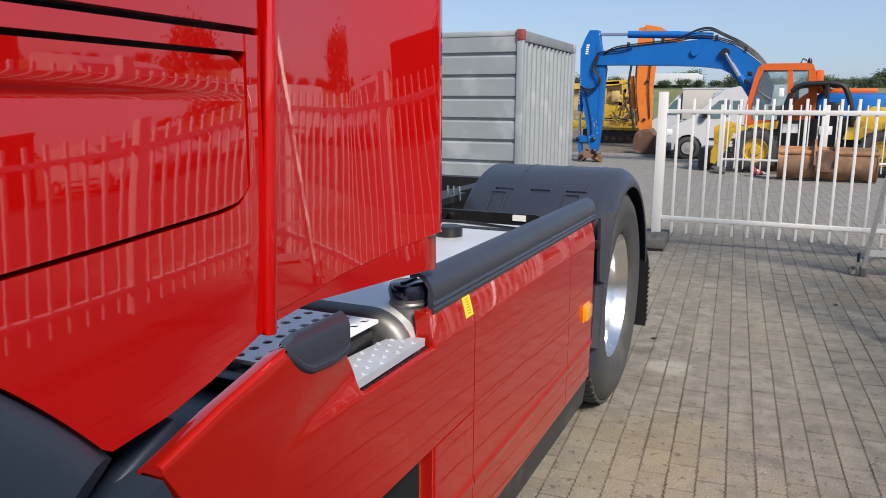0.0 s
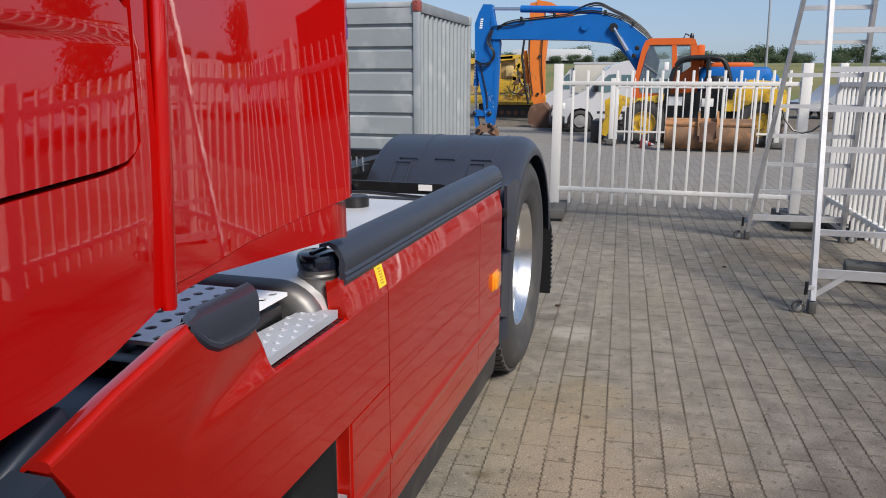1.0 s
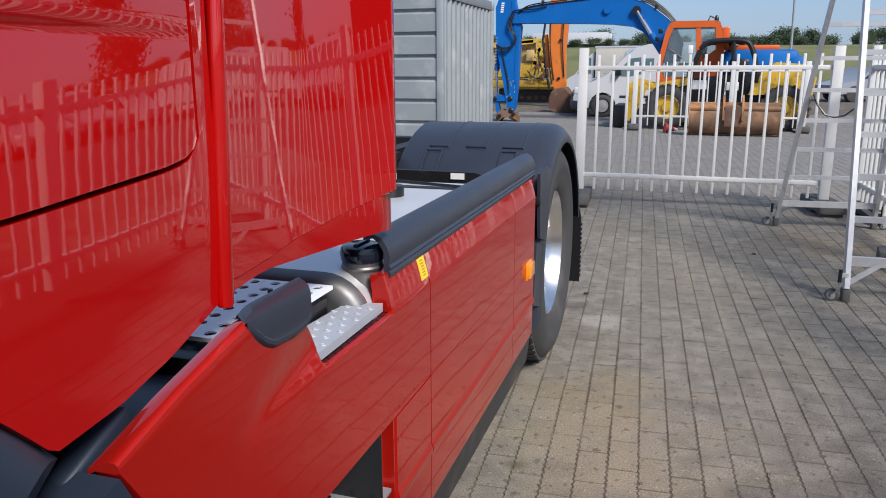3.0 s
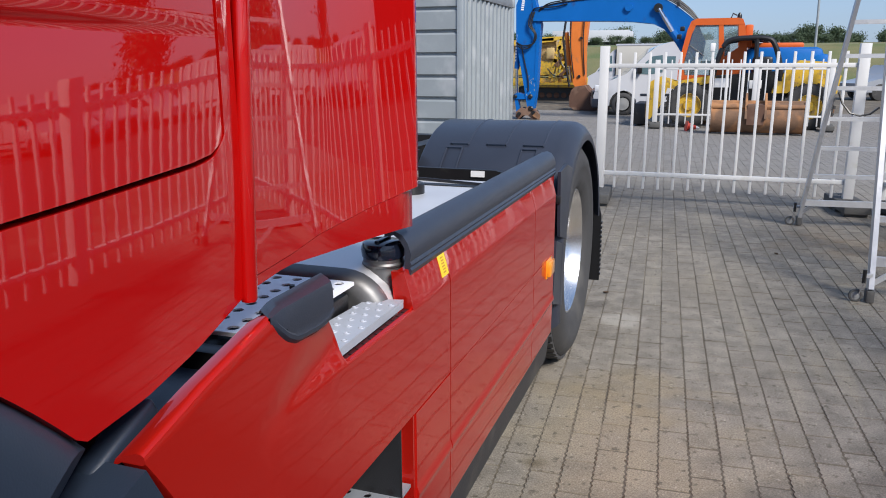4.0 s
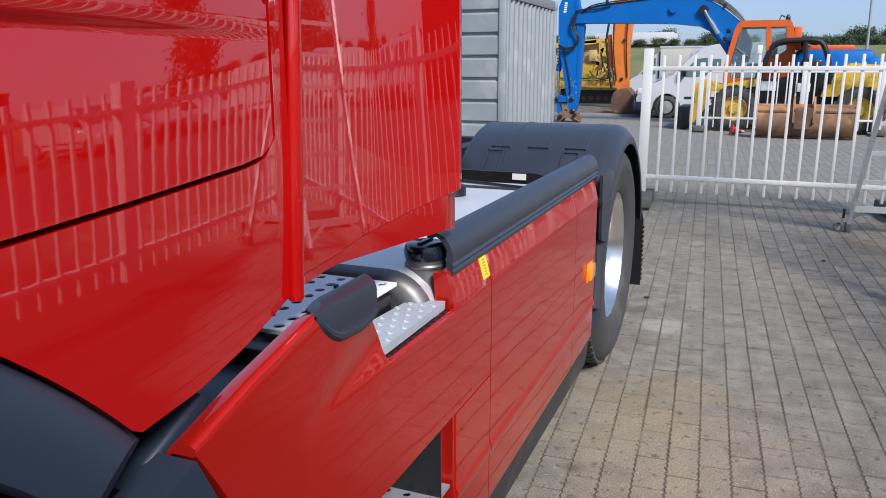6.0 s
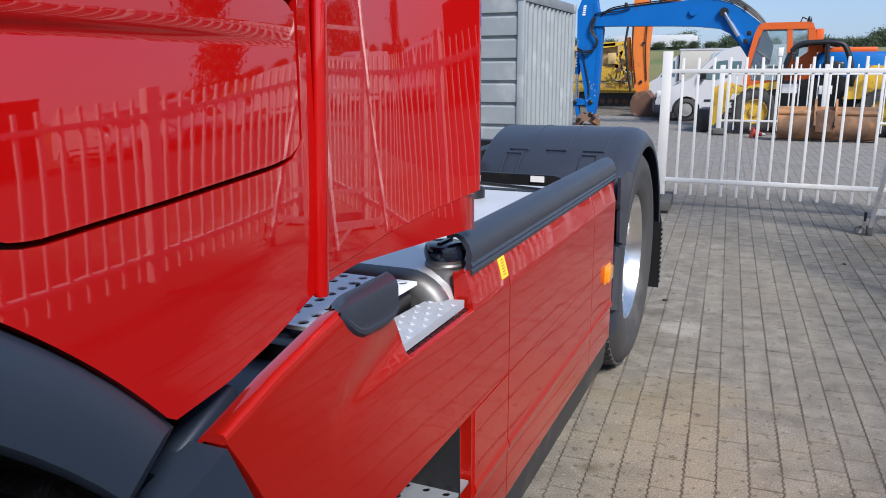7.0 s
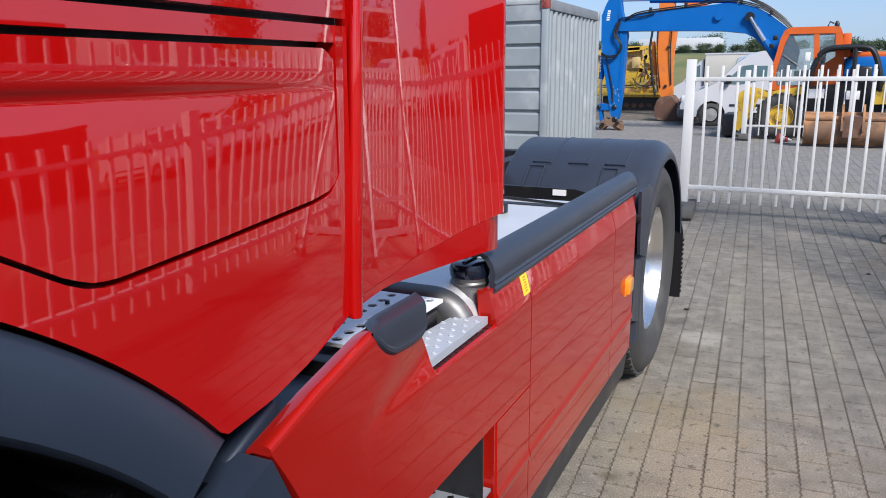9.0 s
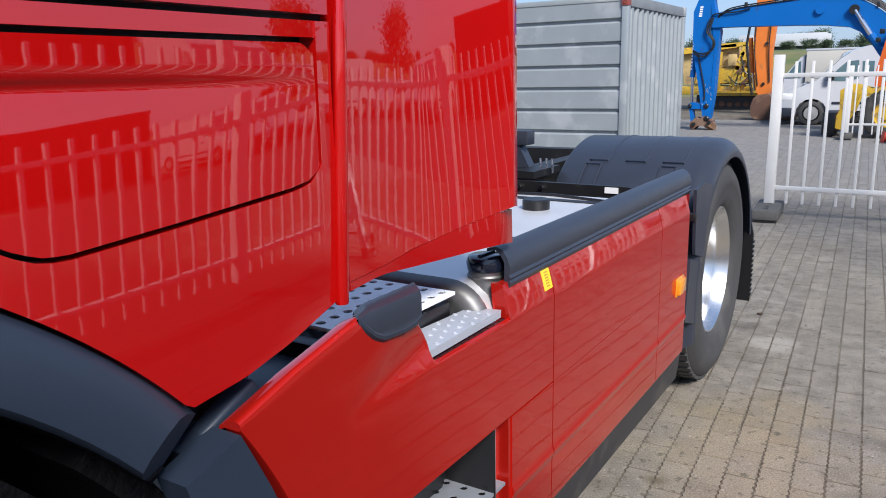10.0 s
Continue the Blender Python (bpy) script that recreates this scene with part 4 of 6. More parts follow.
def slope_x(z):
    """The slanting upper face of the skirt."""
    return lerp_table([(0.85, 0.0), (0.888, 0.0), (0.896, -0.0015), (0.93, -0.010), (0.966, -0.0205)], z)


def on_slope(z0, z1, y0, y1, lift):
    zs = [z0, (z0 + z1) / 2, z1]
    return prismed([(slope_x(z) + lift, z) for z in zs] + [(slope_x(z) - 0.001, z) for z in zs[::-1]], "y", y0, y1)


sticker = part("warning_sticker", on_slope(0.908, 0.958, 1.824, 1.868, 0.0008), STICKER, truck, "small yellow warning sticker")
for k in range(6):
    part("print_bar", on_slope(0.915 + k * 0.0063, 0.9178 + k * 0.0063, 1.838, 1.855, 0.0012), STICKER_INK, sticker)
part("marker_bracket", boxed(-0.03, 0.004, 3.168, 3.20, 0.84, 0.87, bevel=0.003), BLACK_PLASTIC, truck)


# ---- storage container ----
def storage_container():
    x1, y0, w, l, h = -2.03, 8.32, 5.0, 2.24, 2.19
    th = thing("storage_container", (x1 - w / 2, y0 + l / 2, 0), "grey galvanised storage container with red corner castings", "container")
    pw = 0.072
    for x in (x1 - w, x1 - pw):
        for y in (y0, y0 + l - pw):
            part("corner_post", boxed(x, x + pw, y, y + pw, 0.1, h - 0.11, bevel=0.006), ZINC, th)
            for z in (0.0, h - 0.11):
                c = part("corner_casting", boxed(x - 0.005, x + pw + 0.005, y - 0.010, y + pw + 0.005, z, z + 0.115, bevel=0.008), CAST_RED if y < y0 + 1 else ZINC, th, "faded red corner casting" if y < y0 + 1 else "grey corner casting")
                bm = bmesh.new()
                for dx, dz in ((0.034, 0.035), (0.034, 0.082)):
                    lathe(bm, [(0.018, -0.002), (0.016, 0.004), (0, 0.004)], "y", (x + dx, y - 0.012, z + dz), n=12)
                part("casting_hole", bm, BLACK_STEEL, c, kind="stuff")
    pitch = 0.2365
    for k in range(9):
        z = 0.06 + pitch * k
        prof = [(y0 + 0.055, z), (y0 + 0.020, z + 0.012), (y0 + 0.020, z + pitch - 0.045), (y0 + 0.032, z + pitch - 0.03), (y0 + 0.055, z + pitch - 0.022), (y0 + 0.055, z + pitch), (y0 + 0.065, z + pitch), (y0 + 0.065, z)]
        part("ribbed_panel", prismed(prof, "x", x1 - w + pw, x1 - pw), ZINC, th, smooth=20)
    n = 12
    step_y = (l - 2 * pw) / n
    prof = []
    for k in range(n):
        a = y0 + pw + k * step_y
        prof += [(x1 - 0.066, a), (x1 - 0.066, a + step_y * 0.40), (x1 - 0.016, a + step_y * 0.54), (x1 - 0.016, a + step_y * 0.86)]
    prof += [(x1 - 0.062, y0 + l - pw), (x1 - 0.075, y0 + l - pw), (x1 - 0.075, y0 + pw)]
    part("fluted_panel", prismed(prof, "z", 0.1, h - 0.12), ZINC, th, smooth=20)
    for z in (0.02, h - 0.115):
        part("side_rail", boxed(x1 - 0.085, x1 - 0.004, y0 + 0.1, y0 + l - 0.1, z, z + 0.11, bevel=0.006), ZINC_DARK, th)
        part("end_rail", boxed(x1 - w + 0.1, x1 - 0.1, y0 + 0.012, y0 + 0.06, z + 0.055, z + 0.11, bevel=0.004), ZINC, th)
    part("roof_sheet", boxed(x1 - w + 0.02, x1 - 0.02, y0 + 0.02, y0 + l - 0.02, h - 0.03, h - 0.012), ZINC, th)
    part("back_wall", boxed(x1 - w + 0.05, x1 - 0.05, y0 + l - 0.06, y0 + l - 0.03, 0.05, h - 0.05), ZINC, th)
    part("end_wall", boxed(x1 - w + 0.03, x1 - w + 0.06, y0 + 0.05, y0 + l - 0.05, 0.05, h - 0.05), ZINC, th)
    return th


storage_container()


# ---- fences ----
def fence_panel(name, length, pitch, first, count, top, rails, low, post_top, label, thick=0.026, post=0.10, posts=(0.0, 1.0), group=""):
    """A white bar fence panel along +x from the origin, built at the origin."""
    th = thing(name, (0, 0, 0), label, "fence", group)
    for k in posts:
        p = part("post", boxed(length * k - post / 2, length * k + post / 2, -post / 2, post / 2, 0.095, post_top, bevel=0.004), WHITE_STEEL, th)
    for z in rails:
        part("rail", boxed(-0.0, length + 0.05, -0.022, 0.022, z - 0.02, z + 0.02, bevel=0.003), WHITE_STEEL, th)
    bm = boxed(-thick / 2, thick / 2, -thick / 2, thick / 2, low, top, bevel=0.004)
    ob = part("picket", bm, WHITE_STEEL, th)
    ob.location = (first, 0, 0)
    for k in range(1, count):
        q = new("picket", ob.data)
        q.parent = th
        q.location = (first + k * pitch, 0, 0)
    return th


def foot_block(place, turn, label):
    th = thing("fence_foot", place, label, "fence foot", "fence feet")
    bm = boxed(-0.115, 0.115, -0.33, 0.33, 0.03, 0.125, bevel=0.012)
    part("block", bm, BLOCK_GREY, th).matrix_parent_inverse = Matrix()
    for y in (-0.29, -0.02, 0.22):
        part("pad", boxed(-0.10, 0.10, y, y + 0.09, 0.0, 0.032), BLOCK_GREY, th).matrix_parent_inverse = Matrix()
    bm = bmesh.new()
    for y in (-0.24, -0.12, 0.12, 0.24):
        lathe(bm, [(0.026, 0.1252), (0.026, 0.1275), (0.019, 0.1275), (0.017, 0.1252), (0, 0.1252)], "z", (0, y, 0), n=12)
    part("socket", bm, BLACK_PLASTIC, th, kind="stuff").matrix_parent_inverse = Matrix()
    th.matrix_basis = pose(*place, 0, 0, turn)
    return th


gate = fence_panel("gate_panel", 2.30, 0.1436, 0.15, 15, 1.465, (1.34, 0.275), 0.125, 1.53, "white steel bar fence panel on block feet", post=0.088)
gate.matrix_basis = pose(-0.51, 8.2, 0)
side = fence_panel("side_fence", 2.26, 0.1436, 0.135, 15, 1.465, (1.34, 0.275), 0.125, 1.53, "white steel bar fence panel beside the yard", post=0.07, group="side fence panels")
side.matrix_basis = pose(2.10, 8.25, 0, 0, 0, -87.5)
for k in range(1, 7):
    copy_thing(side, pose(2.10 + 0.0996 * k, 8.25 - 2.30 * k, 0, 0, 0, -87.5))
far_fence = fence_panel("rear_fence", 3.40, 0.172, 0.12, 19, 1.44, (1.25, 0.29), 0.09, 1.44, "white steel bar fence panel among the machines", posts=(0.0, 0.583, 1.0))
far_fence.matrix_basis = pose(-0.62, 17.7, 0)
part("lock_plate", boxed(1.86, 2.10, -0.04, -0.025, 0.85, 1.02, bevel=0.004), WHITE_STEEL, far_fence).matrix_parent_inverse = Matrix()
for x, y, t in ((-0.49, 8.05, 4), (1.79, 8.2, 8), (2.16, 6.05, 82), (2.2, 7.9, 12), (-0.6, 17.6, 3), (2.8, 17.7, -4)):
    foot_block((x, y, 0), t, "dark grey recycled plastic fence foot on the pavers")


# ---- mobile ladder ----
def mobile_ladder():
    th = thing("mobile_ladder", (1.72, 6.3, 0), "aluminium double-sided mobile ladder on castors", "ladder")
    top = 2.75
    apex_y = 6.32
    def stile(x0, y0, x1):
        a, b = Vector((x0, y0, 0.07)), Vector((x1, apex_y + (0.05 if y0 > apex_y else -0.05), top))
        part("stile", beamed(a, b, 0.028, 0.075, up=(0, 1, 0)), LADDER_ALU, th)
        return a, b
    nl, nr = stile(1.475, 5.15, 1.56), stile(2.12, 5.15, 2.04)
    fl, fr = stile(1.31, 7.40, 1.55), stile(2.085, 7.47, 1.90)
    def rung(l, r, z, w=0.034, h=0.030):
        p = l[0].lerp(l[1], (z - 0.07) / (top - 0.07))
        q = r[0].lerp(r[1], (z - 0.07) / (top - 0.07))
        part("rung", beamed(p, q, w, h), LADDER_ALU, th)
    rung(nl, nr, 0.230, 0.03, 0.055)
    for k in range(1, 11):
        rung(nl, nr, 0.222 + 0.2425 * k, 0.036, 0.034)
    rung(fl, fr, 0.205, 0.03, 0.05)
    for k in range(1, 10):
        rung(fl, fr, 0.207 + 0.2405 * k, 0.036, 0.031)
    part("top_platform", boxed(1.52, 2.08, apex_y - 0.22, apex_y + 0.22, top, top + 0.05, bevel=0.006), LADDER_ALU, th)
    for (a, b), s in ((nl, 1), (nr, -1), (fl, 1), (fr, -1)):
        part("foot", boxed(a.x - 0.022, a.x + 0.022, a.y - 0.042, a.y + 0.042, 0, 0.075, bevel=0.008), BLOCK_GREY, th, "grey rubber foot")
        part("foot_brace", beamed((a.x, a.y + 0.01, 0.10), (a.x + 0.17 * s, a.y + 0.03, 0.225), 0.012, 0.03), LADDER_ALU, th)
        cx, cy = a.x - 0.075 * s, a.y - 0.02
        c = part("castor", lathed([(0.026, -0.009), (0.035, -0.009), (0.039, -0.003), (0.039, 0.003), (0.035, 0.009), (0.026, 0.009), (0.026, -0.009)], "y", (cx, cy, 0.039), n=24), BLOCK_GREY, th, "thin grey castor wheel")
        part("hub", lathed([(0.0, -0.010), (0.012, -0.010), (0.014, -0.003), (0.027, -0.003), (0.027, 0.003), (0.014, 0.003), (0.012, 0.010), (0, 0.010)], "y", (cx, cy, 0.039), n=16), CASTOR_GREY, c)
        part("fork", beamed((cx + 0.01 * s, cy - 0.02, 0.056), (cx + 0.03 * s, cy - 0.02, 0.125), 0.03, 0.006), CHROME, c)
        part("spring_pin", tubed([(cx + 0.03 * s, cy - 0.02, 0.12), (cx + 0.03 * s, cy - 0.02, 0.20)], 0.011, n=10), BLACK_STEEL, c)
        part("mount", beamed((cx + 0.02 * s, cy - 0.02, 0.16), (a.x, a.y, 0.16), 0.02, 0.02), LADDER_ALU, c)
    part("strap", tubed([(1.44, 6.94, 1.14), (1.47, 6.93, 1.06), (1.53, 6.92, 0.985), (1.60, 6.92, 0.965), (1.67, 6.93, 0.98), (1.73, 6.94, 1.03)], 0.008, n=6), BLACK_PLASTIC, th, "black slack strap")
    return th


mobile_ladder()


# ---- litter on the pavers ----
LEAF_BROWN = material("dry_leaf", (0.075, 0.048, 0.03), rough=0.85, vary=0.4, scale=40)


def dead_leaf(x, y, turn, size):
    th = thing("dead_leaf", (x, y, 0), "small dry brown leaf lying on the pavers", "leaf", "dead leaves")
    def f(u, v):
        w = 0.38 * math.sin(math.pi * min(max(u, 0.03), 0.97)) * (2 * v - 1)
        return (size * (u - 0.5), size * w, 0.002 + size * (0.25 * abs(2 * v - 1) ** 2 + 0.18 * (u - 0.5) ** 2))
    part("blade", sheeted(6, 4, f, thick=(0, 0, 0.0012)), LEAF_BROWN, th).matrix_parent_inverse = Matrix()
    th.matrix_basis = pose(x, y, 0.0012, 0, 0, turn)
    return th


for x, y, t, s in ((0.0, 4.83, 20, 0.032), (1.05, 6.2, 140, 0.03), (1.34, 7.75, 10, 0.04)):
    dead_leaf(x, y, t, s)


CRUMB = material("joint_dirt", (0.085, 0.062, 0.040), rough=0.95, vary=0.5, scale=60)


def joint_debris():
    """Loose dirt lying in the joints beside the truck."""
    rnd = random.Random(21)
    bm = bmesh.new()
    for k in range(420):
        row = rnd.choice((-3, -2, -2, -1, -1, -1, 0, 1, 2))
        y = rnd.uniform(2.5, 5.0) if row != -1 else rnd.gauss(3.5, 0.55)
        x = 0.3705 + row * 0.1062 - 0.0563 * (y - 4.0) + rnd.gauss(0, 0.0035)
        r = rnd.uniform(0.0015, 0.0042)
        c = Vector((x, y, -0.001 + r * 0.3))
        vs = [bm.verts.new(c + Vector((math.cos(a) * r * rnd.uniform(0.7, 1.4), math.sin(a) * r * rnd.uniform(0.7, 1.9), 0))) for a in (0, 1.05, 2.1, 3.14, 4.2, 5.2)]
        top = bm.verts.new(c + Vector((0, 0, r * 0.8)))
        for i in range(6):
            bm.faces.new((vs[i], vs[(i + 1) % 6], top))
    ob = part("joint_dirt", bm, CRUMB, smooth=0)
    return tagged(ob, "brown loose dirt crumbs lying in the paver joints", "dirt", kind="stuff")


joint_debris()


# ---- machines beyond the fence ----
def smooth_line(pts, n=8):
    """A soft curve through the points."""
    p = [Vector(q) for q in (pts[0], *pts, pts[-1])]
    out = []
    for a, b, c, d in zip(p, p[1:], p[2:], p[3:]):
        for k in range(n):
            t = k / n
            out.append(0.5 * ((2 * b) + (c - a) * t + (2 * a - 5 * b + 4 * c - d) * t * t + (3 * b - a - 3 * c + d) * t ** 3))
    return out + [p[-1]]


def blue_excavator():
    y = 19.5
    th = thing("crawler_excavator", (1.2, y, 0), "blue crawler excavator with an orange cab and a raised boom", "excavator")
    boom = part("boom", prismed([(-3.74, 2.38), (-3.2, 2.375), (-1.95, 2.345), (-1.37, 2.32), (-0.88, 2.26), (-0.64, 2.14), (-0.44, 1.92), (-0.26, 1.68), (-0.05, 1.45), (0.25, 1.45), (0.30, 1.85), (0.10, 2.26), (-0.10, 2.43), (-0.40, 2.66), (-0.64, 2.80), (-1.0, 2.91), (-1.30, 2.93), (-1.8, 2.89), (-2.52, 2.84), (-3.3, 2.77), (-3.74, 2.68)], "y", y - 0.20, y + 0.20, bevel=0.02), BLUE, th, "blue lifting boom")
    arm = part("arm", prismed([(-3.97, 3.22), (-4.08, 3.02), (-4.18, 2.76), (-4.17, 2.16), (-4.15, 1.83), (-3.97, 0.95), (-3.86, 0.36), (-3.80, 0.22), (-3.70, 0.22), (-3.67, 0.36), (-3.61, 0.90), (-3.57, 2.05), (-3.55, 2.30), (-3.60, 2.50), (-3.70, 2.85), (-3.76, 3.21)], "y", y - 0.15, y + 0.15, bevel=0.02), BLUE, th, "blue dipper arm")
    for z0, z1 in ((0.95, 1.9), (2.05, 2.9)):
        part("edge_plate", beamed((-3.66, y - 0.156, z0), (-3.63 if z0 < 2 else -3.76, y - 0.156, z1), 0.012, 0.05), BLUE, arm)
    part("link", prismed([(-4.20, 0.62), (-4.10, 0.66), (-3.78, 0.58), (-3.76, 0.50), (-4.12, 0.50), (-4.22, 0.54)], "y", y - 0.13, y + 0.13, bevel=0.01), BLUE, arm)
    part("link", prismed([(-4.20, 0.58), (-4.12, 0.60), (-4.06, 0.20), (-4.14, 0.20)], "y", y - 0.10, y + 0.10, bevel=0.01), BLUE, arm)
    part("bucket_cylinder", tubed([(-4.13, y, 1.95), (-4.17, y, 1.25)], 0.065, n=10), BLUE, arm)
    part("bucket_rod", tubed([(-4.17, y, 1.28), (-4.16, y, 0.58)], 0.035, n=10), CHROME, arm)
    for x, z, r in ((-3.77, 0.57, 0.06), (-3.75, 0.27, 0.065), (-4.16, 0.57, 0.05)):
        part("pin", lathed([(0, -0.2), (r * 0.6, -0.2), (r, -0.18), (r, -0.14), (0, -0.14)], "y", (x, y, z), n=12), BLACK_STEEL, arm)
    marks = random.Random(8)
    for k in range(13):
        zz = marks.uniform(0.55, 1.25)
        xx = -3.62 - (0.9 - min(zz, 0.9)) * 0.12 - marks.uniform(0.02, 0.22)
        part("scuff", beamed((xx, y - 0.1515, zz), (xx + marks.uniform(-0.03, 0.03), y - 0.1515, zz + marks.uniform(0.02, 0.07)), 0.003, marks.uniform(0.008, 0.022)), CASTOR_GREY, arm)
    cp = part("coupler", prismed([(-4.14, 0.06), (-4.12, 0.20), (-4.00, 0.30), (-3.90, 0.26), (-3.80, 0.34), (-3.68, 0.26), (-3.58, 0.10), (-3.60, 0.0), (-3.72, 0.02), (-3.82, 0.10), (-3.95, 0.10), (-4.06, 0.0)], "y", y - 0.17, y + 0.17, bevel=0.015), RUST_DARK, th, "rusty bucket coupler resting on the ground")
    part("coupler_hook", prismed([(-3.70, 0.10), (-3.60, 0.20), (-3.50, 0.12), (-3.52, 0.0), (-3.60, 0.04)], "y", y - 0.21, y - 0.17, bevel=0.008), RUST, cp)
    part("coupler_pin", tubed([(-3.68, y - 0.24, 0.18), (-3.68, y + 0.24, 0.18)], 0.045, n=10), BLACK_STEEL, cp)
    part("coupler_pin", tubed([(-4.04, y - 0.24, 0.14), (-4.04, y + 0.24, 0.14)], 0.045, n=10), BLACK_STEEL, cp)
    part("arm_cylinder", tubed([(-3.06, y, 3.10), (-1.9, y, 3.06), (-1.1, y, 3.0)], 0.085, n=12), BLUE, boom)
    part("arm_rod", tubed([(-3.84, y, 3.12), (-3.0, y, 3.10)], 0.04, n=10), CHROME, boom)
    part("lift_cylinder", tubed([(-0.78, y - 0.27, 2.59), (-0.40, y - 0.27, 2.02)], 0.048, n=10), CHROME, boom)
    part("lift_barrel", tubed([(-0.44, y - 0.27, 2.08), (0.05, y - 0.27, 1.35)], 0.085, n=10), BLUE, boom)
    part("pivot", lathed([(0, -0.3), (0.1, -0.3), (0.1, -0.2), (0, -0.2)], "y", (-0.79, y, 2.61), n=14), BLACK_STEEL, boom)
    part("pivot", lathed([(0, -0.26), (0.09, -0.26), (0.09, -0.2), (0, -0.2)], "y", (-1.46, y, 2.64), n=14), BLUE, boom)
    hoses = [[(-3.60, y - 0.20, 2.60 + d), (-3.3, y - 0.21, 2.76 + d), (-2.6, y - 0.21, 2.84 + d), (-1.9, y - 0.21, 2.90 + d), (-1.3, y - 0.21, 2.97 + d), (-0.6, y - 0.21, 2.80 + d), (-0.1, y - 0.21, 2.47 + d), (0.10, y - 0.2, 2.26 + d)] for d in (0.0, 0.036)]
    hoses += [[(-1.9, y + e, 2.96), (-1.45, y + e, 3.13 + d), (-1.15, y + e, 3.16 + d), (-0.85, y + e, 3.02 + d), (-0.45, y + e, 2.82 + d), (-0.08, y + e, 2.54 + d), (0.14, y + e, 2.30)] for e, d in ((-0.12, 0.0), (-0.05, 0.03), (0.06, -0.02))]
    hoses += [[(-3.74, y - 0.2, 2.62), (-3.66, y - 0.24, 2.68), (-3.2, y - 0.24, 2.70), (-2.9, y - 0.23, 2.76)]]
    hoses += [[(-3.70 - d, y - 0.2, 2.60), (-3.76 - d, y - 0.24, 2.30), (-3.64 - d / 2, y - 0.24, 2.05), (-3.70 - d, y - 0.24, 1.86 - d), (-3.95, y - 0.24, 1.80 - d), (-4.14, y - 0.2, 1.88 - d)] for d in (0.0, 0.035, 0.075)]
    hoses += [[(-4.02, y - 0.17, 1.78), (-3.93, y - 0.17, 1.4), (-3.84, y - 0.17, 1.0), (-3.82, y - 0.17, 0.7)]]
    for x, z in ((-3.0, 2.82), (-2.2, 2.90), (-1.0, 2.93), (-0.35, 2.66)):
        part("hose_clamp", boxed(x - 0.035, x + 0.035, y - 0.23, y - 0.19, z - 0.03, z + 0.08, bevel=0.006), BLACK_STEEL, boom)
    for h in hoses:
        part("hose", tubed(smooth_line(h), 0.015, n=8), BLACK_PLASTIC, boom)
    for k in range(5):
        part("name_bar", beamed((-4.055 + 0.006 * k, y - 0.1535, 2.66 + k * 0.05), (-3.985 + 0.006 * k, y - 0.1535, 2.66 + k * 0.05), 0.003, 0.034), LABEL_WHITE, arm)
    for k in range(9):
        part("name_bar", beamed((-4.19 + 0.002 * k, y - 0.12, 1.45 + k * 0.075), (-4.155 + 0.002 * k, y - 0.1535, 1.45 + k * 0.075), 0.003, 0.045), LABEL_WHITE, arm)
    # cab
    def cab_frame(y0, y1):
        bm = bmesh.new()
        prism(bm, [(-0.25, 1.0), (-0.25, 1.36), (-0.14, 1.36), (-0.10, 1.10), (0.55, 1.10), (0.72, 1.50), (1.02, 1.72), (1.18, 1.72), (1.18, 1.0)], "y", y0, y1, bevel=0.008)
        prism(bm, [(-0.25, 1.36), (-0.10, 2.10), (-0.03, 2.28), (0.14, 2.30), (0.07, 2.18), (0.0, 2.0), (-0.14, 1.36)], "y", y0, y1, bevel=0.008)
        prism(bm, [(0.03, 2.19), (-0.03, 2.28), (0.09, 2.335), (0.95, 2.335), (1.05, 2.31), (1.10, 2.19)], "y", y0 - 0.004, y1 + 0.004, bevel=0.008)
        prism(bm, [(0.62, 1.30), (0.555, 2.21), (0.655, 2.21), (0.73, 1.45)], "y", y0 + 0.004, y1 - 0.004)
        prism(bm, [(1.015, 1.72), (0.97, 2.19), (1.105, 2.19), (1.175, 1.72)], "y", y0, y1, bevel=0.008)
        return bm
    c = part("cab", cab_frame(y - 0.62, y - 0.56), ORANGE, th, "orange operator's cab with large windows")
    part("cab_far_side", cab_frame(y + 0.22, y + 0.28), ORANGE, c)
    part("cab_roof", boxed(0.09, 1.0, y - 0.56, y + 0.22, 2.26, 2.335, bevel=0.02), ORANGE, c)
    part("cab_back", boxed(1.05, 1.14, y - 0.56, y + 0.22, 1.0, 1.6), ORANGE, c)
    part("front_window", prismed([(-0.13, 1.09), (-0.13, 1.36), (0.06, 2.20), (0.57, 2.20), (0.63, 1.40), (0.56, 1.09)], "y", y - 0.595, y - 0.588), GLASS, c, "clear cab window")
    part("rear_window", prismed([(0.72, 1.49), (0.645, 2.20), (0.98, 2.20), (1.025, 1.71)], "y", y - 0.595, y - 0.588), GLASS, c)
    part("operator_seat", prismed([(0.42, 1.0), (0.42, 1.42), (0.62, 1.46), (0.70, 1.95), (0.82, 1.95), (0.84, 1.0)], "y", y - 0.38, y + 0.05, bevel=0.04), BLACK_PLASTIC, c)
    part("control_lever", tubed([(0.10, y - 0.4, 1.1), (0.14, y - 0.4, 1.62)], 0.02, n=8), BLACK_PLASTIC, c)
    part("wiper", tubed([(-0.02, y - 0.602, 1.75), (0.30, y - 0.602, 1.52)], 0.010, n=6), BLACK_PLASTIC, c)
    for x, z in ((-0.26, 1.95), (-0.20, 2.12)):
        part("work_lamp", boxed(x - 0.06, x + 0.04, y - 0.66, y - 0.56, z - 0.05, z + 0.05, bevel=0.015), BLACK_PLASTIC, c)
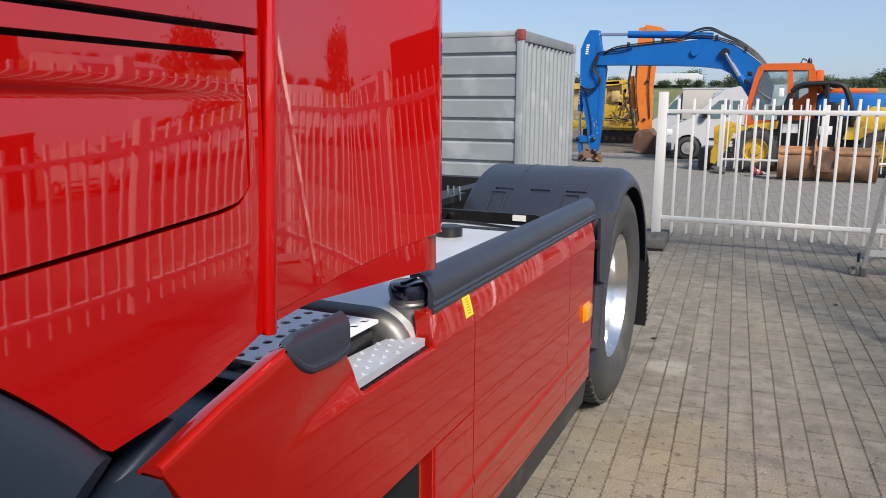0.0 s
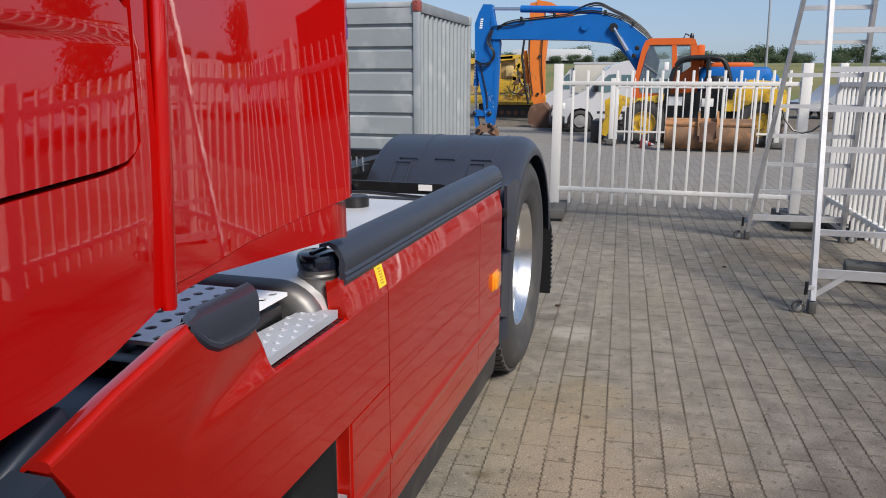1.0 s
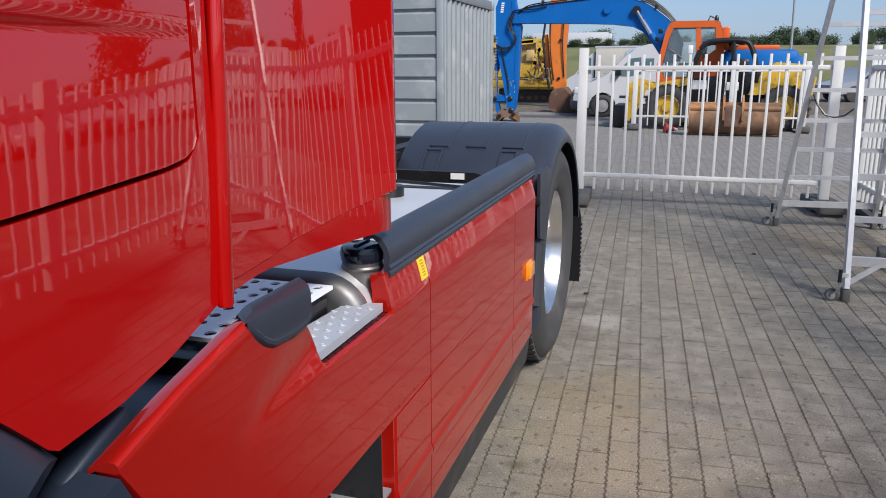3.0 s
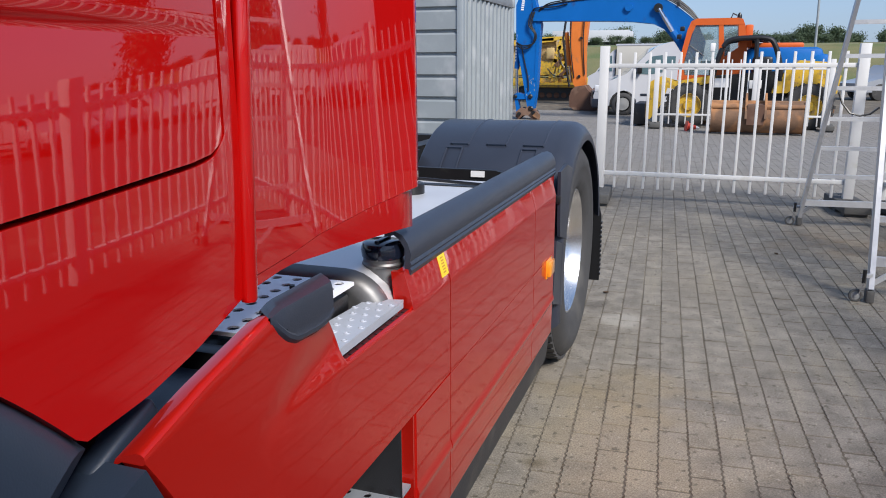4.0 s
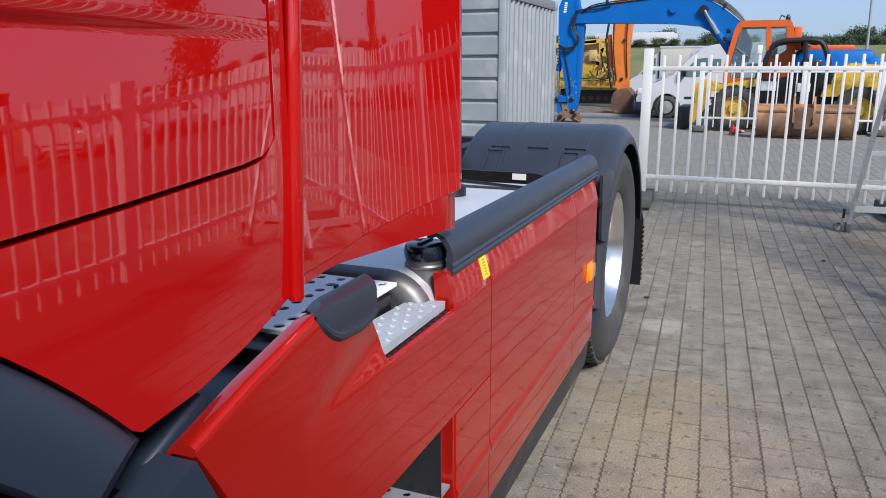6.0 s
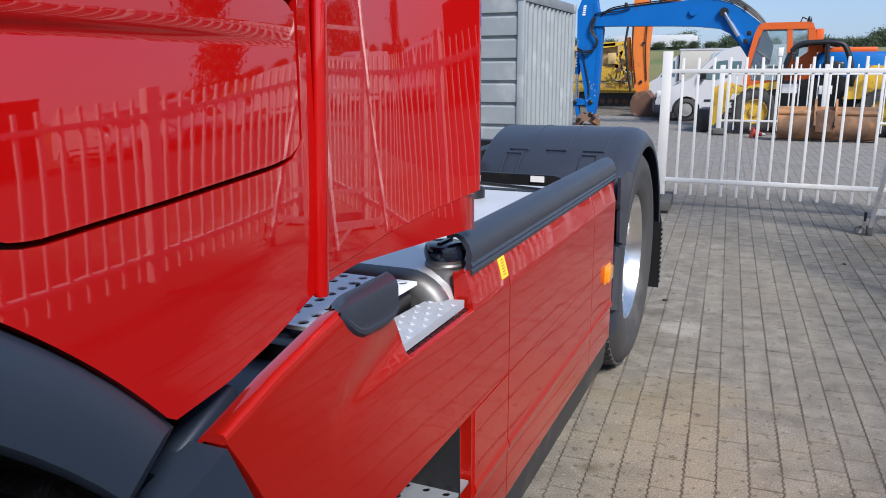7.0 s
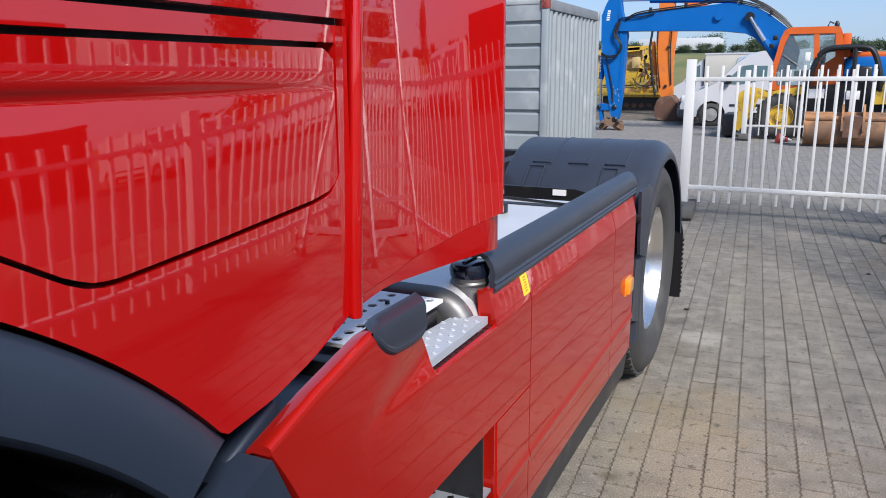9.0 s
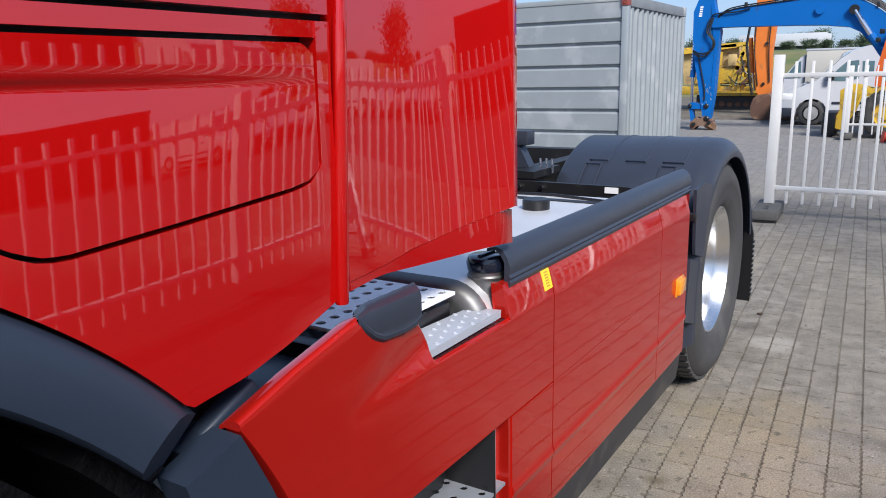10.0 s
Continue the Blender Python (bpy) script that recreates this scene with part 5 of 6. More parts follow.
    part("mirror", boxed(0.42, 0.52, y - 0.75, y - 0.70, 1.62, 1.80, bevel=0.01), LABEL_WHITE, c)
    part("dash_panel", boxed(-0.05, 0.16, y - 0.25, y + 0.2, 1.0, 1.50, bevel=0.03), BLACK_PLASTIC, c)
    part("cab_floor", boxed(-0.2, 1.1, y - 0.55, y + 0.21, 1.0, 1.06), BLACK_STEEL, c)
    part("armrest", boxed(0.22, 0.62, y - 0.46, y - 0.38, 1.30, 1.42, bevel=0.02), BLACK_PLASTIC, c)
    part("beacon", lathed([(0.05, 2.33), (0.05, 2.40), (0.02, 2.46), (0, 2.46)], "z", (0.98, y - 0.3, 0), n=12), BLACK_PLASTIC, c)
    part("antenna", tubed([(0.80, y - 0.4, 2.33), (0.84, y - 0.4, 2.44), (0.92, y - 0.4, 2.40)], 0.02, n=6), BLACK_PLASTIC, c)
    # house, tracks
    h = part("engine_house", boxed(1.16, 2.74, y - 0.62, y + 1.5, 0.85, 1.70, bevel=0.14), BLUE, th, "blue engine house")
    part("hood", boxed(1.25, 2.35, y - 0.4, y + 1.3, 1.68, 1.80, bevel=0.04), ORANGE, h)
    part("counterweight", boxed(2.5, 2.88, y - 0.66, y + 1.54, 0.8, 1.55, bevel=0.1), BLUE, h)
    part("rear_tank", boxed(1.12, 1.28, y - 0.55, y - 0.1, 1.70, 2.19, bevel=0.03), ORANGE, h)
    part("turntable", boxed(-0.2, 2.4, y - 0.6, y + 1.4, 0.68, 1.0, bevel=0.03), BLACK_STEEL, th)
    for yy in (y - 0.62, y + 1.02):
        t = part("track", prismed(arc(-0.1, 0.36, 0.36, 90, 270, 10) + arc(2.7, 0.36, 0.36, -90, 90, 10), "y", yy, yy + 0.5, bevel=0.02), RUST, th, "worn steel crawler track")
    return th


def orange_excavator():
    y = 27.0
    th = thing("orange_excavator", (-1.5, y, 0), "orange excavator arm with a rusty digging bucket", "excavator")
    a = part("arm", prismed([(-4.12, 3.95), (-3.80, 4.0), (-3.68, 3.8), (-3.54, 2.75), (-3.61, 1.87), (-3.57, 0.55), (-3.80, 0.45), (-3.98, 0.70), (-4.08, 1.4), (-4.16, 2.4), (-4.14, 3.4)], "y", y - 0.2, y + 0.2, bevel=0.03), ORANGE_ARM, th, "orange dipper arm")
    part("boom", prismed([(-3.9, 3.75), (-3.4, 3.6), (-2.13, 2.72), (-1.26, 2.62), (-0.75, 2.3), (0.2, 1.2), (0.5, 1.4), (-0.1, 2.35), (-0.9, 3.0), (-2.0, 3.15), (-3.4, 3.95), (-3.9, 4.05)], "y", y - 0.22, y + 0.22, bevel=0.03), ORANGE_ARM, th)
    part("hose", tubed([(-4.24, y - 0.2, 3.2), (-4.36, y - 0.22, 2.2), (-4.22, y - 0.22, 1.2), (-4.1, y - 0.2, 0.6)], 0.04, n=6), BLACK_PLASTIC, a)
    for x0, z0, x1, z1 in ((-3.62, 3.4, -3.60, 1.0), (-4.10, 3.0, -3.95, 0.9)):
        part("hose", tubed(smooth_line([(x0, y - 0.23, z0), ((x0 + x1) / 2 - 0.07, y - 0.26, (z0 + z1) / 2), (x1, y - 0.23, z1)]), 0.02, n=6), BLACK_PLASTIC, a)
    for z in (2.2, 0.95):
        part("pin", lathed([(0, -0.25), (0.05, -0.25), (0.05, -0.19), (0, -0.19)], "y", (-3.80 + 0.02 * z, y, z), n=10), BLACK_STEEL, a)
    part("bucket_cylinder", tubed([(-4.28, y - 0.05, 2.4), (-4.16, y - 0.05, 1.3)], 0.07, n=10), ORANGE_ARM, a)
    part("bucket_rod", tubed([(-4.16, y - 0.05, 1.35), (-4.06, y - 0.05, 0.75)], 0.04, n=8), CHROME, a)
    bk = part("bucket", prismed([(-3.70, 0.70), (-3.42, 0.74), (-3.30, 0.60), (-2.78, 0.10), (-2.74, 0.03), (-3.3, 0.0), (-3.72, 0.03), (-3.84, 0.12), (-3.86, 0.40), (-3.80, 0.60)], "y", y - 3.6, y - 2.7, bevel=0.03), RUST_DARK, th, "rusty digging bucket on the ground")
    bk.location = (0.35, 0, 0)
    part("house", boxed(0.1, 2.8, y - 1.2, y + 1.2, 0.9, 1.9, bevel=0.1), ORANGE_ARM, th)
    part("tracks", prismed(arc(0.0, 0.45, 0.45, 90, 270, 8) + arc(2.9, 0.45, 0.45, -90, 90, 8), "y", y - 1.3, y + 1.3, bevel=0.03), RUST, th)
    return th


def screening_machine():
    y = 30.0
    th = thing("screening_machine", (-5.2, y, 0), "yellow mobile screening machine with a worn hopper", "machine")
    DUSTY = material("dusty_tan_steel", (0.50, 0.36, 0.15), rough=0.7, vary=0.25, scale=4, second=(0.30, 0.20, 0.10), second_at=0.58, second_scale=3)
    part("chassis", boxed(-7.4, -3.6, y - 0.5, y + 1.5, 0.55, 0.85, bevel=0.03), YELLOW, th)
    part("underframe", boxed(-6.6, -4.2, y - 0.2, y + 1.2, 0.16, 0.52, bevel=0.03), BLACK_STEEL, th)
    part("hopper", prismed([(-7.0, 0.9), (-5.6, 0.9), (-5.2, 1.3), (-5.15, 2.2), (-6.2, 2.28), (-7.2, 2.1)], "y", y - 0.4, y + 1.4, bevel=0.04), DUSTY, th, "dusty tan hopper")
    part("belly_plate", prismed([(-6.6, 0.95), (-5.3, 0.95), (-5.1, 1.45), (-6.4, 1.5)], "y", y - 0.55, y - 0.42, bevel=0.02), YELLOW, th)
    for x0, z0, x1, z1 in ((-5.3, 0.85, -4.9, 2.25), (-4.9, 0.85, -4.4, 2.2), (-4.35, 0.6, -4.15, 1.75), (-6.1, 2.25, -4.6, 2.3), (-5.2, 1.5, -4.2, 1.2), (-5.0, 2.0, -4.1, 1.0), (-7.3, 2.05, -5.2, 2.25), (-4.6, 2.2, -4.15, 1.7)):
        part("frame_bar", beamed((x0, y - 0.55, z0), (x1, y - 0.55, z1), 0.12, 0.14), YELLOW, th)
    for k in range(4):
        part("hopper_rib", beamed((-6.9 + 0.42 * k, y - 0.42, 0.95), (-6.9 + 0.42 * k, y - 0.42, 2.15), 0.05, 0.08), YELLOW, th)
    for k in range(6):
        part("ladder_rung", beamed((-4.34, y - 0.62, 0.72 + k * 0.18), (-4.08, y - 0.62, 0.72 + k * 0.18), 0.03, 0.03), BLACK_STEEL, th)
    for x in (-4.34, -4.08):
        part("ladder_rail", beamed((x, y - 0.62, 0.6), (x, y - 0.62, 1.8), 0.03, 0.03), YELLOW, th)
    for k, (x0, z0, x1, z1) in enumerate(((-5.0, 1.9, -4.5, 1.1), (-4.8, 2.1, -4.2, 1.5), (-5.4, 1.2, -4.6, 0.95))):
        part("hydraulic_hose", tubed(smooth_line([(x0, y - 0.64, z0), ((x0 + x1) / 2 - 0.1, y - 0.66, (z0 + z1) / 2 - 0.15), (x1, y - 0.64, z1)]), 0.025, n=6), BLACK_PLASTIC, th)
    rnd = random.Random(3)
    for k in range(22):
        x, z = rnd.uniform(-5.25, -4.15), rnd.uniform(0.75, 2.05)
        a, q = rnd.choice((0.1, 1.45, 0.8, 2.3)), rnd.uniform(0.15, 0.45)
        part("brace", beamed((x - q * math.cos(a) / 2, y - 0.60 - rnd.uniform(0, 0.12), z - q * math.sin(a) / 2), (x + q * math.cos(a) / 2, y - 0.60, z + q * math.sin(a) / 2), 0.05, rnd.uniform(0.04, 0.09)), rnd.choice((YELLOW, YELLOW, YELLOW, DUSTY, RUST_DARK)), th)
    for k in range(7):
        part("grille_slat", beamed((-6.0 + 0.13 * k, y - 0.5, 1.55), (-6.0 + 0.13 * k, y - 0.5, 1.95), 0.04, 0.06), RUST_DARK, th)
    part("work_platform", boxed(-6.0, -4.3, y - 0.75, y - 0.5, 0.60, 0.66), YELLOW, th)
    part("control_box", boxed(-5.45, -5.15, y - 0.66, y - 0.5, 1.55, 1.95, bevel=0.02), DUSTY, th)
    part("hopper_lip", beamed((-7.1, y - 0.45, 2.2), (-5.1, y - 0.45, 2.24), 0.12, 0.07), YELLOW, th)
    part("engine_cover", boxed(-4.95, -4.2, y - 0.3, y + 1.2, 0.95, 1.85, bevel=0.05), YELLOW, th)
    part("conveyor", beamed((-5.0, y + 0.4, 2.0), (-4.2, y + 0.4, 1.3), 0.7, 0.18), YELLOW, th)
    part("crawler_track", prismed(arc(-6.3, 0.25, 0.25, 90, 270, 8) + arc(-4.45, 0.25, 0.25, -90, 90, 8), "y", y - 0.35, y + 0.05, bevel=0.02), BLACK_STEEL, th, "black steel crawler track")
    for k in range(7):
        part("track_roller", lathed([(0, -0.38), (0.09, -0.38), (0.11, -0.35), (0, -0.35)], "y", (-6.2 + 0.28 * k, y, 0.20), n=12), RUST_DARK, th)
    part("deck_edge", boxed(-5.9, -3.9, y - 0.62, y - 0.52, 0.50, 0.62, bevel=0.01), YELLOW, th)
    for x in (-5.75, -5.05, -4.45):
        part("upright", beamed((x, y - 0.56, 0.6), (x + 0.04, y - 0.56, 2.05), 0.09, 0.10), YELLOW, th)
    return th


def panel_van():
    """A white panel van built at the origin, nose towards -x, its side at y = 0."""
    th = thing("panel_van", (0, 0, 0), "white panel van with black bumpers parked in the yard", "van", "parked vans")
    body = [(-2.92, 0.24), (-2.96, 0.52), (-2.90, 0.70), (-2.62, 0.88), (-2.10, 1.10), (-1.60, 1.62), (-1.36, 1.80), (-1.0, 1.92), (0.6, 1.99), (1.5, 1.97), (1.62, 1.84), (1.68, 0.24), (1.5, 0.24)]
    body += arc(0.95, 0.30, 0.36, -8, 188, 8) + [(-1.70, 0.24)] + arc(-2.17, 0.30, 0.36, -8, 188, 8) + [(-2.6, 0.24)]
    part("body", prismed(body, "y", 0.0, 1.85, bevel=0.035), WHITE_BODY, th, "white body")
    part("windscreen", prismed([(-2.06, 1.15), (-1.61, 1.62), (-1.42, 1.77), (-1.40, 1.75), (-1.58, 1.60), (-2.03, 1.12)], "y", 0.08, 1.77), CAB_WINDOW, th)
    part("side_window", prismed([(-1.90, 1.10), (-1.60, 1.42), (-1.46, 1.55), (-1.20, 1.58), (-1.16, 1.14), (-1.5, 1.08)], "y", -0.008, 0.003), CAB_WINDOW, th)
    part("rear_side_window", prismed([(-1.10, 1.26), (-1.12, 1.55), (-0.86, 1.55), (-0.86, 1.27)], "y", -0.008, 0.003), CAB_WINDOW, th)
    part("grille", boxed(-2.975, -2.90, 0.3, 1.55, 0.44, 0.62, bevel=0.02), BLACK_PLASTIC, th)
    part("side_moulding", boxed(-1.72, 0.55, -0.014, 0.004, 0.52, 0.58, bevel=0.004), GREY_PLASTIC, th)
    part("door_handle", boxed(-1.22, -1.06, -0.022, 0.0, 0.92, 0.95, bevel=0.006), BLACK_PLASTIC, th)
    part("door_seam", prismed([(-0.56, 0.34), (-0.53, 0.34), (-0.53, 1.7), (-0.56, 1.7)], "y", -0.004, 0.002), INK, th)
    part("bumper", boxed(-2.99, -2.58, -0.015, 1.86, 0.20, 0.45, bevel=0.04), GREY_PLASTIC, th)
    part("sill", boxed(-1.75, 0.5, -0.012, 0.01, 0.25, 0.36), BLACK_PLASTIC, th)
    part("headlight", boxed(-2.93, -2.58, -0.012, 0.10, 0.62, 0.80, bevel=0.03), LABEL_WHITE, th)
    part("mirror", boxed(-1.85, -1.72, -0.18, -0.03, 1.10, 1.32, bevel=0.03), BLACK_PLASTIC, th)
    for x in (-2.17, 0.95):
        w = part("wheel", lathed([(0.2, -0.02), (0.25, -0.02), (0.295, 0.0), (0.30, 0.05), (0.30, 0.2), (0, 0.2)], "y", (x, 0.0, 0.30), n=28), RUBBER, th)
        part("hubcap", lathed([(0, -0.03), (0.05, -0.03), (0.12, -0.012), (0.165, -0.018), (0.17, 0.0)], "y", (x, 0.0, 0.30), n=20), CASTOR_GREY, w)
    return th


def loader():
    y = 17.9
    th = thing("wheel_loader", (1.2, y + 0.7, 0), "yellow compact wheel loader with a black roll cage", "loader")
    for x in (0.06, 2.44):
        w = part("wheel", lathed([(0.24, -0.0), (0.30, -0.03), (0.40, -0.03), (0.46, 0.0), (0.475, 0.06), (0.475, 0.30), (0.44, 0.36), (0, 0.36)], "y", (x, y, 0.475), n=36), RUBBER, th, "black loader tyre")
        part("rim", lathed([(0.27, 0.0), (0.25, -0.01), (0.22, 0.05), (0.12, 0.06), (0.10, 0.0), (0.0, 0.0)], "y", (x, y, 0.475), n=24), YELLOW, w, "yellow wheel rim")
        bm = bmesh.new()
        for k in range(20):
            a = 2 * math.pi * k / 20
            m = Matrix.Translation((x, y, 0.475)) @ Matrix.Rotation(a, 4, "Y")
            vs = [bm.verts.new(m @ Vector(p)) for p in ((-0.035, -0.02, 0.46), (0.035, -0.02, 0.46), (0.06, 0.32, 0.46), (-0.01, 0.32, 0.46), (-0.03, -0.02, 0.50), (0.03, -0.02, 0.50), (0.055, 0.32, 0.50), (-0.005, 0.32, 0.50))]
            for f in ((4, 5, 6, 7), (0, 1, 5, 4), (1, 2, 6, 5), (2, 3, 7, 6), (3, 0, 4, 7)):
                bm.faces.new([vs[i] for i in f])
        part("lug", bm, RUBBER, w, kind="stuff")
        copy = lathed([(0.0, 0), (0.40, 0.0), (0.475, 0.06), (0.475, 0.30), (0, 0.36)], "y", (x, y + 1.2, 0.475), n=24)
        part("far_wheel", copy, RUBBER, th)
    part("body", prismed([(0.2, 0.45), (2.2, 0.45), (2.3, 0.95), (1.85, 1.2), (0.6, 1.1), (0.3, 0.95)], "y", y + 0.25, y + 1.2, bevel=0.03), BLACK_STEEL, th)
    part("hood", prismed([(1.75, 0.75), (2.95, 0.75), (3.0, 1.10), (2.75, 1.38), (2.2, 1.42), (1.95, 1.25)], "y", y + 0.1, y + 1.35, bevel=0.05), YELLOW, th, "yellow engine hood")
    part("fender", prismed([(1.7, 0.75), (1.78, 1.0), (2.05, 1.22), (2.2, 1.22), (1.95, 0.98), (1.86, 0.75)], "y", y - 0.02, y + 0.4, bevel=0.02), YELLOW, th)
    for yy in (y + 0.02, y + 1.3):
        part("cage", tubed(smooth_line([(0.50, yy, 0.95), (0.56, yy, 1.33), (0.68, yy, 1.70), (0.84, yy, 1.84), (1.15, yy, 1.875), (1.49, yy, 1.865), (1.66, yy, 1.77), (1.80, yy, 1.38), (1.84, yy, 1.0)]), 0.055, n=10), BLACK_PLASTIC, th, "black tubular roll cage")
        part("cage_post", tubed([(1.36, yy, 1.0), (1.33, yy, 1.85)], 0.045, n=8), BLACK_PLASTIC, th)
    part("cage_roof", boxed(0.90, 1.55, y + 0.02, y + 1.3, 1.845, 1.895, bevel=0.02), BLACK_PLASTIC, th)
    part("seat", boxed(1.3, 1.7, y + 0.4, y + 0.9, 1.0, 1.5, bevel=0.06), BLACK_PLASTIC, th)
    part("cover_plate", boxed(0.55, 0.85, y - 0.02, y + 0.0, 0.86, 1.05, bevel=0.01), LABEL_WHITE, th)
    for yy in (y + 0.2, y + 1.05):
        part("lift_arm", prismed([(-0.95, 0.20), (-0.80, 0.55), (-0.82, 0.95), (-0.60, 1.08), (-0.25, 0.98), (0.55, 1.12), (0.60, 0.98), (-0.2, 0.80), (-0.45, 0.85), (-0.55, 0.50), (-0.75, 0.15)], "y", yy, yy + 0.1, bevel=0.01), YELLOW, th, "yellow lift arm")
    part("carriage", boxed(-1.1, -0.85, y + 0.1, y + 1.3, 0.04, 0.5, bevel=0.02), BLACK_STEEL, th)
    return th


def ditch_bucket():
    y = 16.3
    th = thing("ditch_bucket", (1.38, y, 0), "rusty brown ditch-cleaning bucket on the pavers", "bucket")
    sec = arc(y + 0.30, 0.32, 0.30, 80, 300, 16)
    sec_in = [(y + 0.30 + 0.27 * (a - y - 0.30) / 0.30, 0.32 + 0.27 * (b - 0.32) / 0.30) for a, b in sec][::-1]
    part("shell", prismed(sec + sec_in, "x", 0.53, 2.24), RUST, th, "curved rusty shell")
    for x in (0.53, 2.215):
        part("side_plate", prismed(arc(y + 0.30, 0.32, 0.315, 80, 300, 14), "x", x, x + 0.025), RUST, th)
    part("lip", tubed([(0.53, y + 0.28, 0.60), (2.24, y + 0.28, 0.60)], 0.055, n=10), RUST, th)
    part("top_beam", tubed([(0.53, y + 0.08, 0.54), (2.24, y + 0.08, 0.54)], 0.05, n=10), RUST, th)
    for x in (1.15, 1.50):
        part("ear", prismed([(y - 0.10, 0.32), (y - 0.02, 0.62), (y + 0.18, 0.80), (y + 0.36, 0.62), (y + 0.2, 0.3)], "x", x, x + 0.04, bevel=0.006), RUST, th)
    part("hanger", prismed([(y - 0.05, 0.2), (y - 0.06, 0.58), (y + 0.1, 0.6), (y + 0.1, 0.2)], "x", 1.19, 1.50), RUST_DARK, th)
    return th


def traffic_cone():
    th = thing("traffic_cone", (0.12, 17.0, 0), "red and white traffic cone tipped on its side", "traffic cone")
    m = pose(0.06, 17.0, 0.095, 0, 98, 15) @ Matrix.Diagonal((0.66, 0.66, 0.66, 1))
    for k, (r0, r1, z0, z1, mt) in enumerate(((0.14, 0.11, 0.02, 0.12, CONE_RED), (0.11, 0.085, 0.12, 0.21, LABEL_WHITE), (0.085, 0.06, 0.21, 0.31, CONE_RED), (0.06, 0.03, 0.31, 0.42, LABEL_WHITE))):
        bm = lathed([(r0, z0), (r1, z1), (0, z1)], "z", (0, 0, 0), n=16)
        bm.transform(m)
        part("band", bm, mt, th)
    bm = boxed(-0.17, 0.17, -0.17, 0.17, 0, 0.025, bevel=0.01)
    bm.transform(m)
    part("base", bm, CONE_RED, th)
    return th



def box_truck():
    y = 25.0
    beige = material("beige_box_sheet", (0.56, 0.53, 0.46), rough=0.5, vary=0.12, scale=1.5)
    th = thing("box_truck", (-1.0, y + 1, 0), "beige box truck with a white cab behind the machines", "truck")
    part("cargo_box", boxed(-2.36, 1.2, y, y + 2.2, 0.62, 1.93, bevel=0.025), beige, th, "beige cargo box")
    part("roof_edge", boxed(-2.38, 1.22, y - 0.012, y + 2.21, 1.90, 1.955, bevel=0.008), WHITE_BODY, th)
    part("cab", prismed([(-3.25, 0.35), (-3.22, 0.98), (-3.0, 1.10), (-2.88, 1.25), (-2.52, 1.72), (-2.40, 1.80), (-2.40, 0.35)], "y", y + 0.1, y + 2.1, bevel=0.04), WHITE_BODY, th, "white cab")
    part("side_window", prismed([(-2.92, 1.14), (-2.62, 1.56), (-2.50, 1.62), (-2.48, 1.14)], "y", y + 0.085, y + 0.105), CAB_WINDOW, th)
    part("chassis_frame", boxed(-2.9, 1.1, y + 0.5, y + 1.6, 0.42, 0.62), BLACK_STEEL, th)
    for x in (-2.75, 0.3):
        part("wheel", lathed([(0, -0.02), (0.2, -0.02), (0.36, 0.0), (0.38, 0.06), (0.38, 0.26), (0, 0.26)], "y", (x, y + 0.1, 0.38), n=22), RUBBER, th)
    return th


def freight_trailer():
    y, x0, x1 = 95.0, -18.3, -9.2
    th = thing("freight_trailer", ((x0 + x1) / 2, y, 3.0), "white freight trailer on the road far behind the machines", "trailer")
    part("cargo_body", boxed(x0, x1, y, y + 2.5, 3.9, 5.25, bevel=0.04), WHITE_BODY, th, "white cargo body")
    part("cooling_unit", boxed(x1, x1 + 0.4, y + 0.3, y + 2.2, 4.1, 5.1, bevel=0.05), WHITE_BODY, th)
    part("underride_bar", boxed(x0 + 0.1, x1 - 0.1, y + 0.05, y + 0.15, 3.5, 3.65), BLACK_STEEL, th)
    part("door_edge", boxed(x0 + 1.8, x0 + 1.85, y - 0.012, y + 0.002, 4.0, 5.2), CASTOR_GREY, th)
    for x in (x0 + 0.7, x0 + 1.7, x1 - 0.5):
        part("wheel", lathed([(0, -0.02), (0.3, -0.02), (0.47, 0.0), (0.5, 0.06), (0.5, 0.3), (0, 0.3)], "y", (x, y + 0.1, 3.5), n=20), RUBBER, th)
    part("chassis_beam", boxed(x0 + 0.2, x1 - 0.1, y + 0.8, y + 1.7, 3.4, 3.9), BLACK_STEEL, th)
    return th


blue_excavator()
box_truck()
freight_trailer()
orange_excavator()
screening_machine()
van = panel_van()
van.matrix_basis = pose(0.40, 22.0, 0, 0, 0, 10)
loader()
ditch_bucket()
traffic_cone()


def car(label, coat):
    th = thing("parked_car", (0, 0, 0), label, "car", "parked cars")
    part("body", prismed([(-2.0, 0.3), (-2.05, 0.62), (-1.2, 0.82), (-0.7, 1.28), (0.7, 1.36), (1.7, 1.1), (1.95, 0.85), (2.0, 0.3)], "y", 0, 1.7, bevel=0.08), coat, th)
    part("side_glass", prismed([(-1.0, 0.86), (-0.62, 1.2), (0.65, 1.27), (1.3, 1.08), (1.2, 0.9)], "y", -0.008, 0.002), DARK_GLASS, th)
    part("front_glass", prismed([(-1.15, 0.84), (-0.72, 1.26), (-0.70, 1.22), (-1.1, 0.82)], "y", 0.15, 1.55), DARK_GLASS, th)
    for x in (-1.3, 1.25):
        part("wheel", lathed([(0, -0.02), (0.2, -0.02), (0.3, 0.0), (0.31, 0.05), (0.31, 0.2), (0, 0.2)], "y", (x, 0.0, 0.31), n=20), RUBBER, th)
        part("far_wheel", lathed([(0, -0.2), (0.31, -0.2), (0.31, 0.0), (0, 0.02)], "y", (x, 1.7, 0.31), n=20), RUBBER, th)
    return th


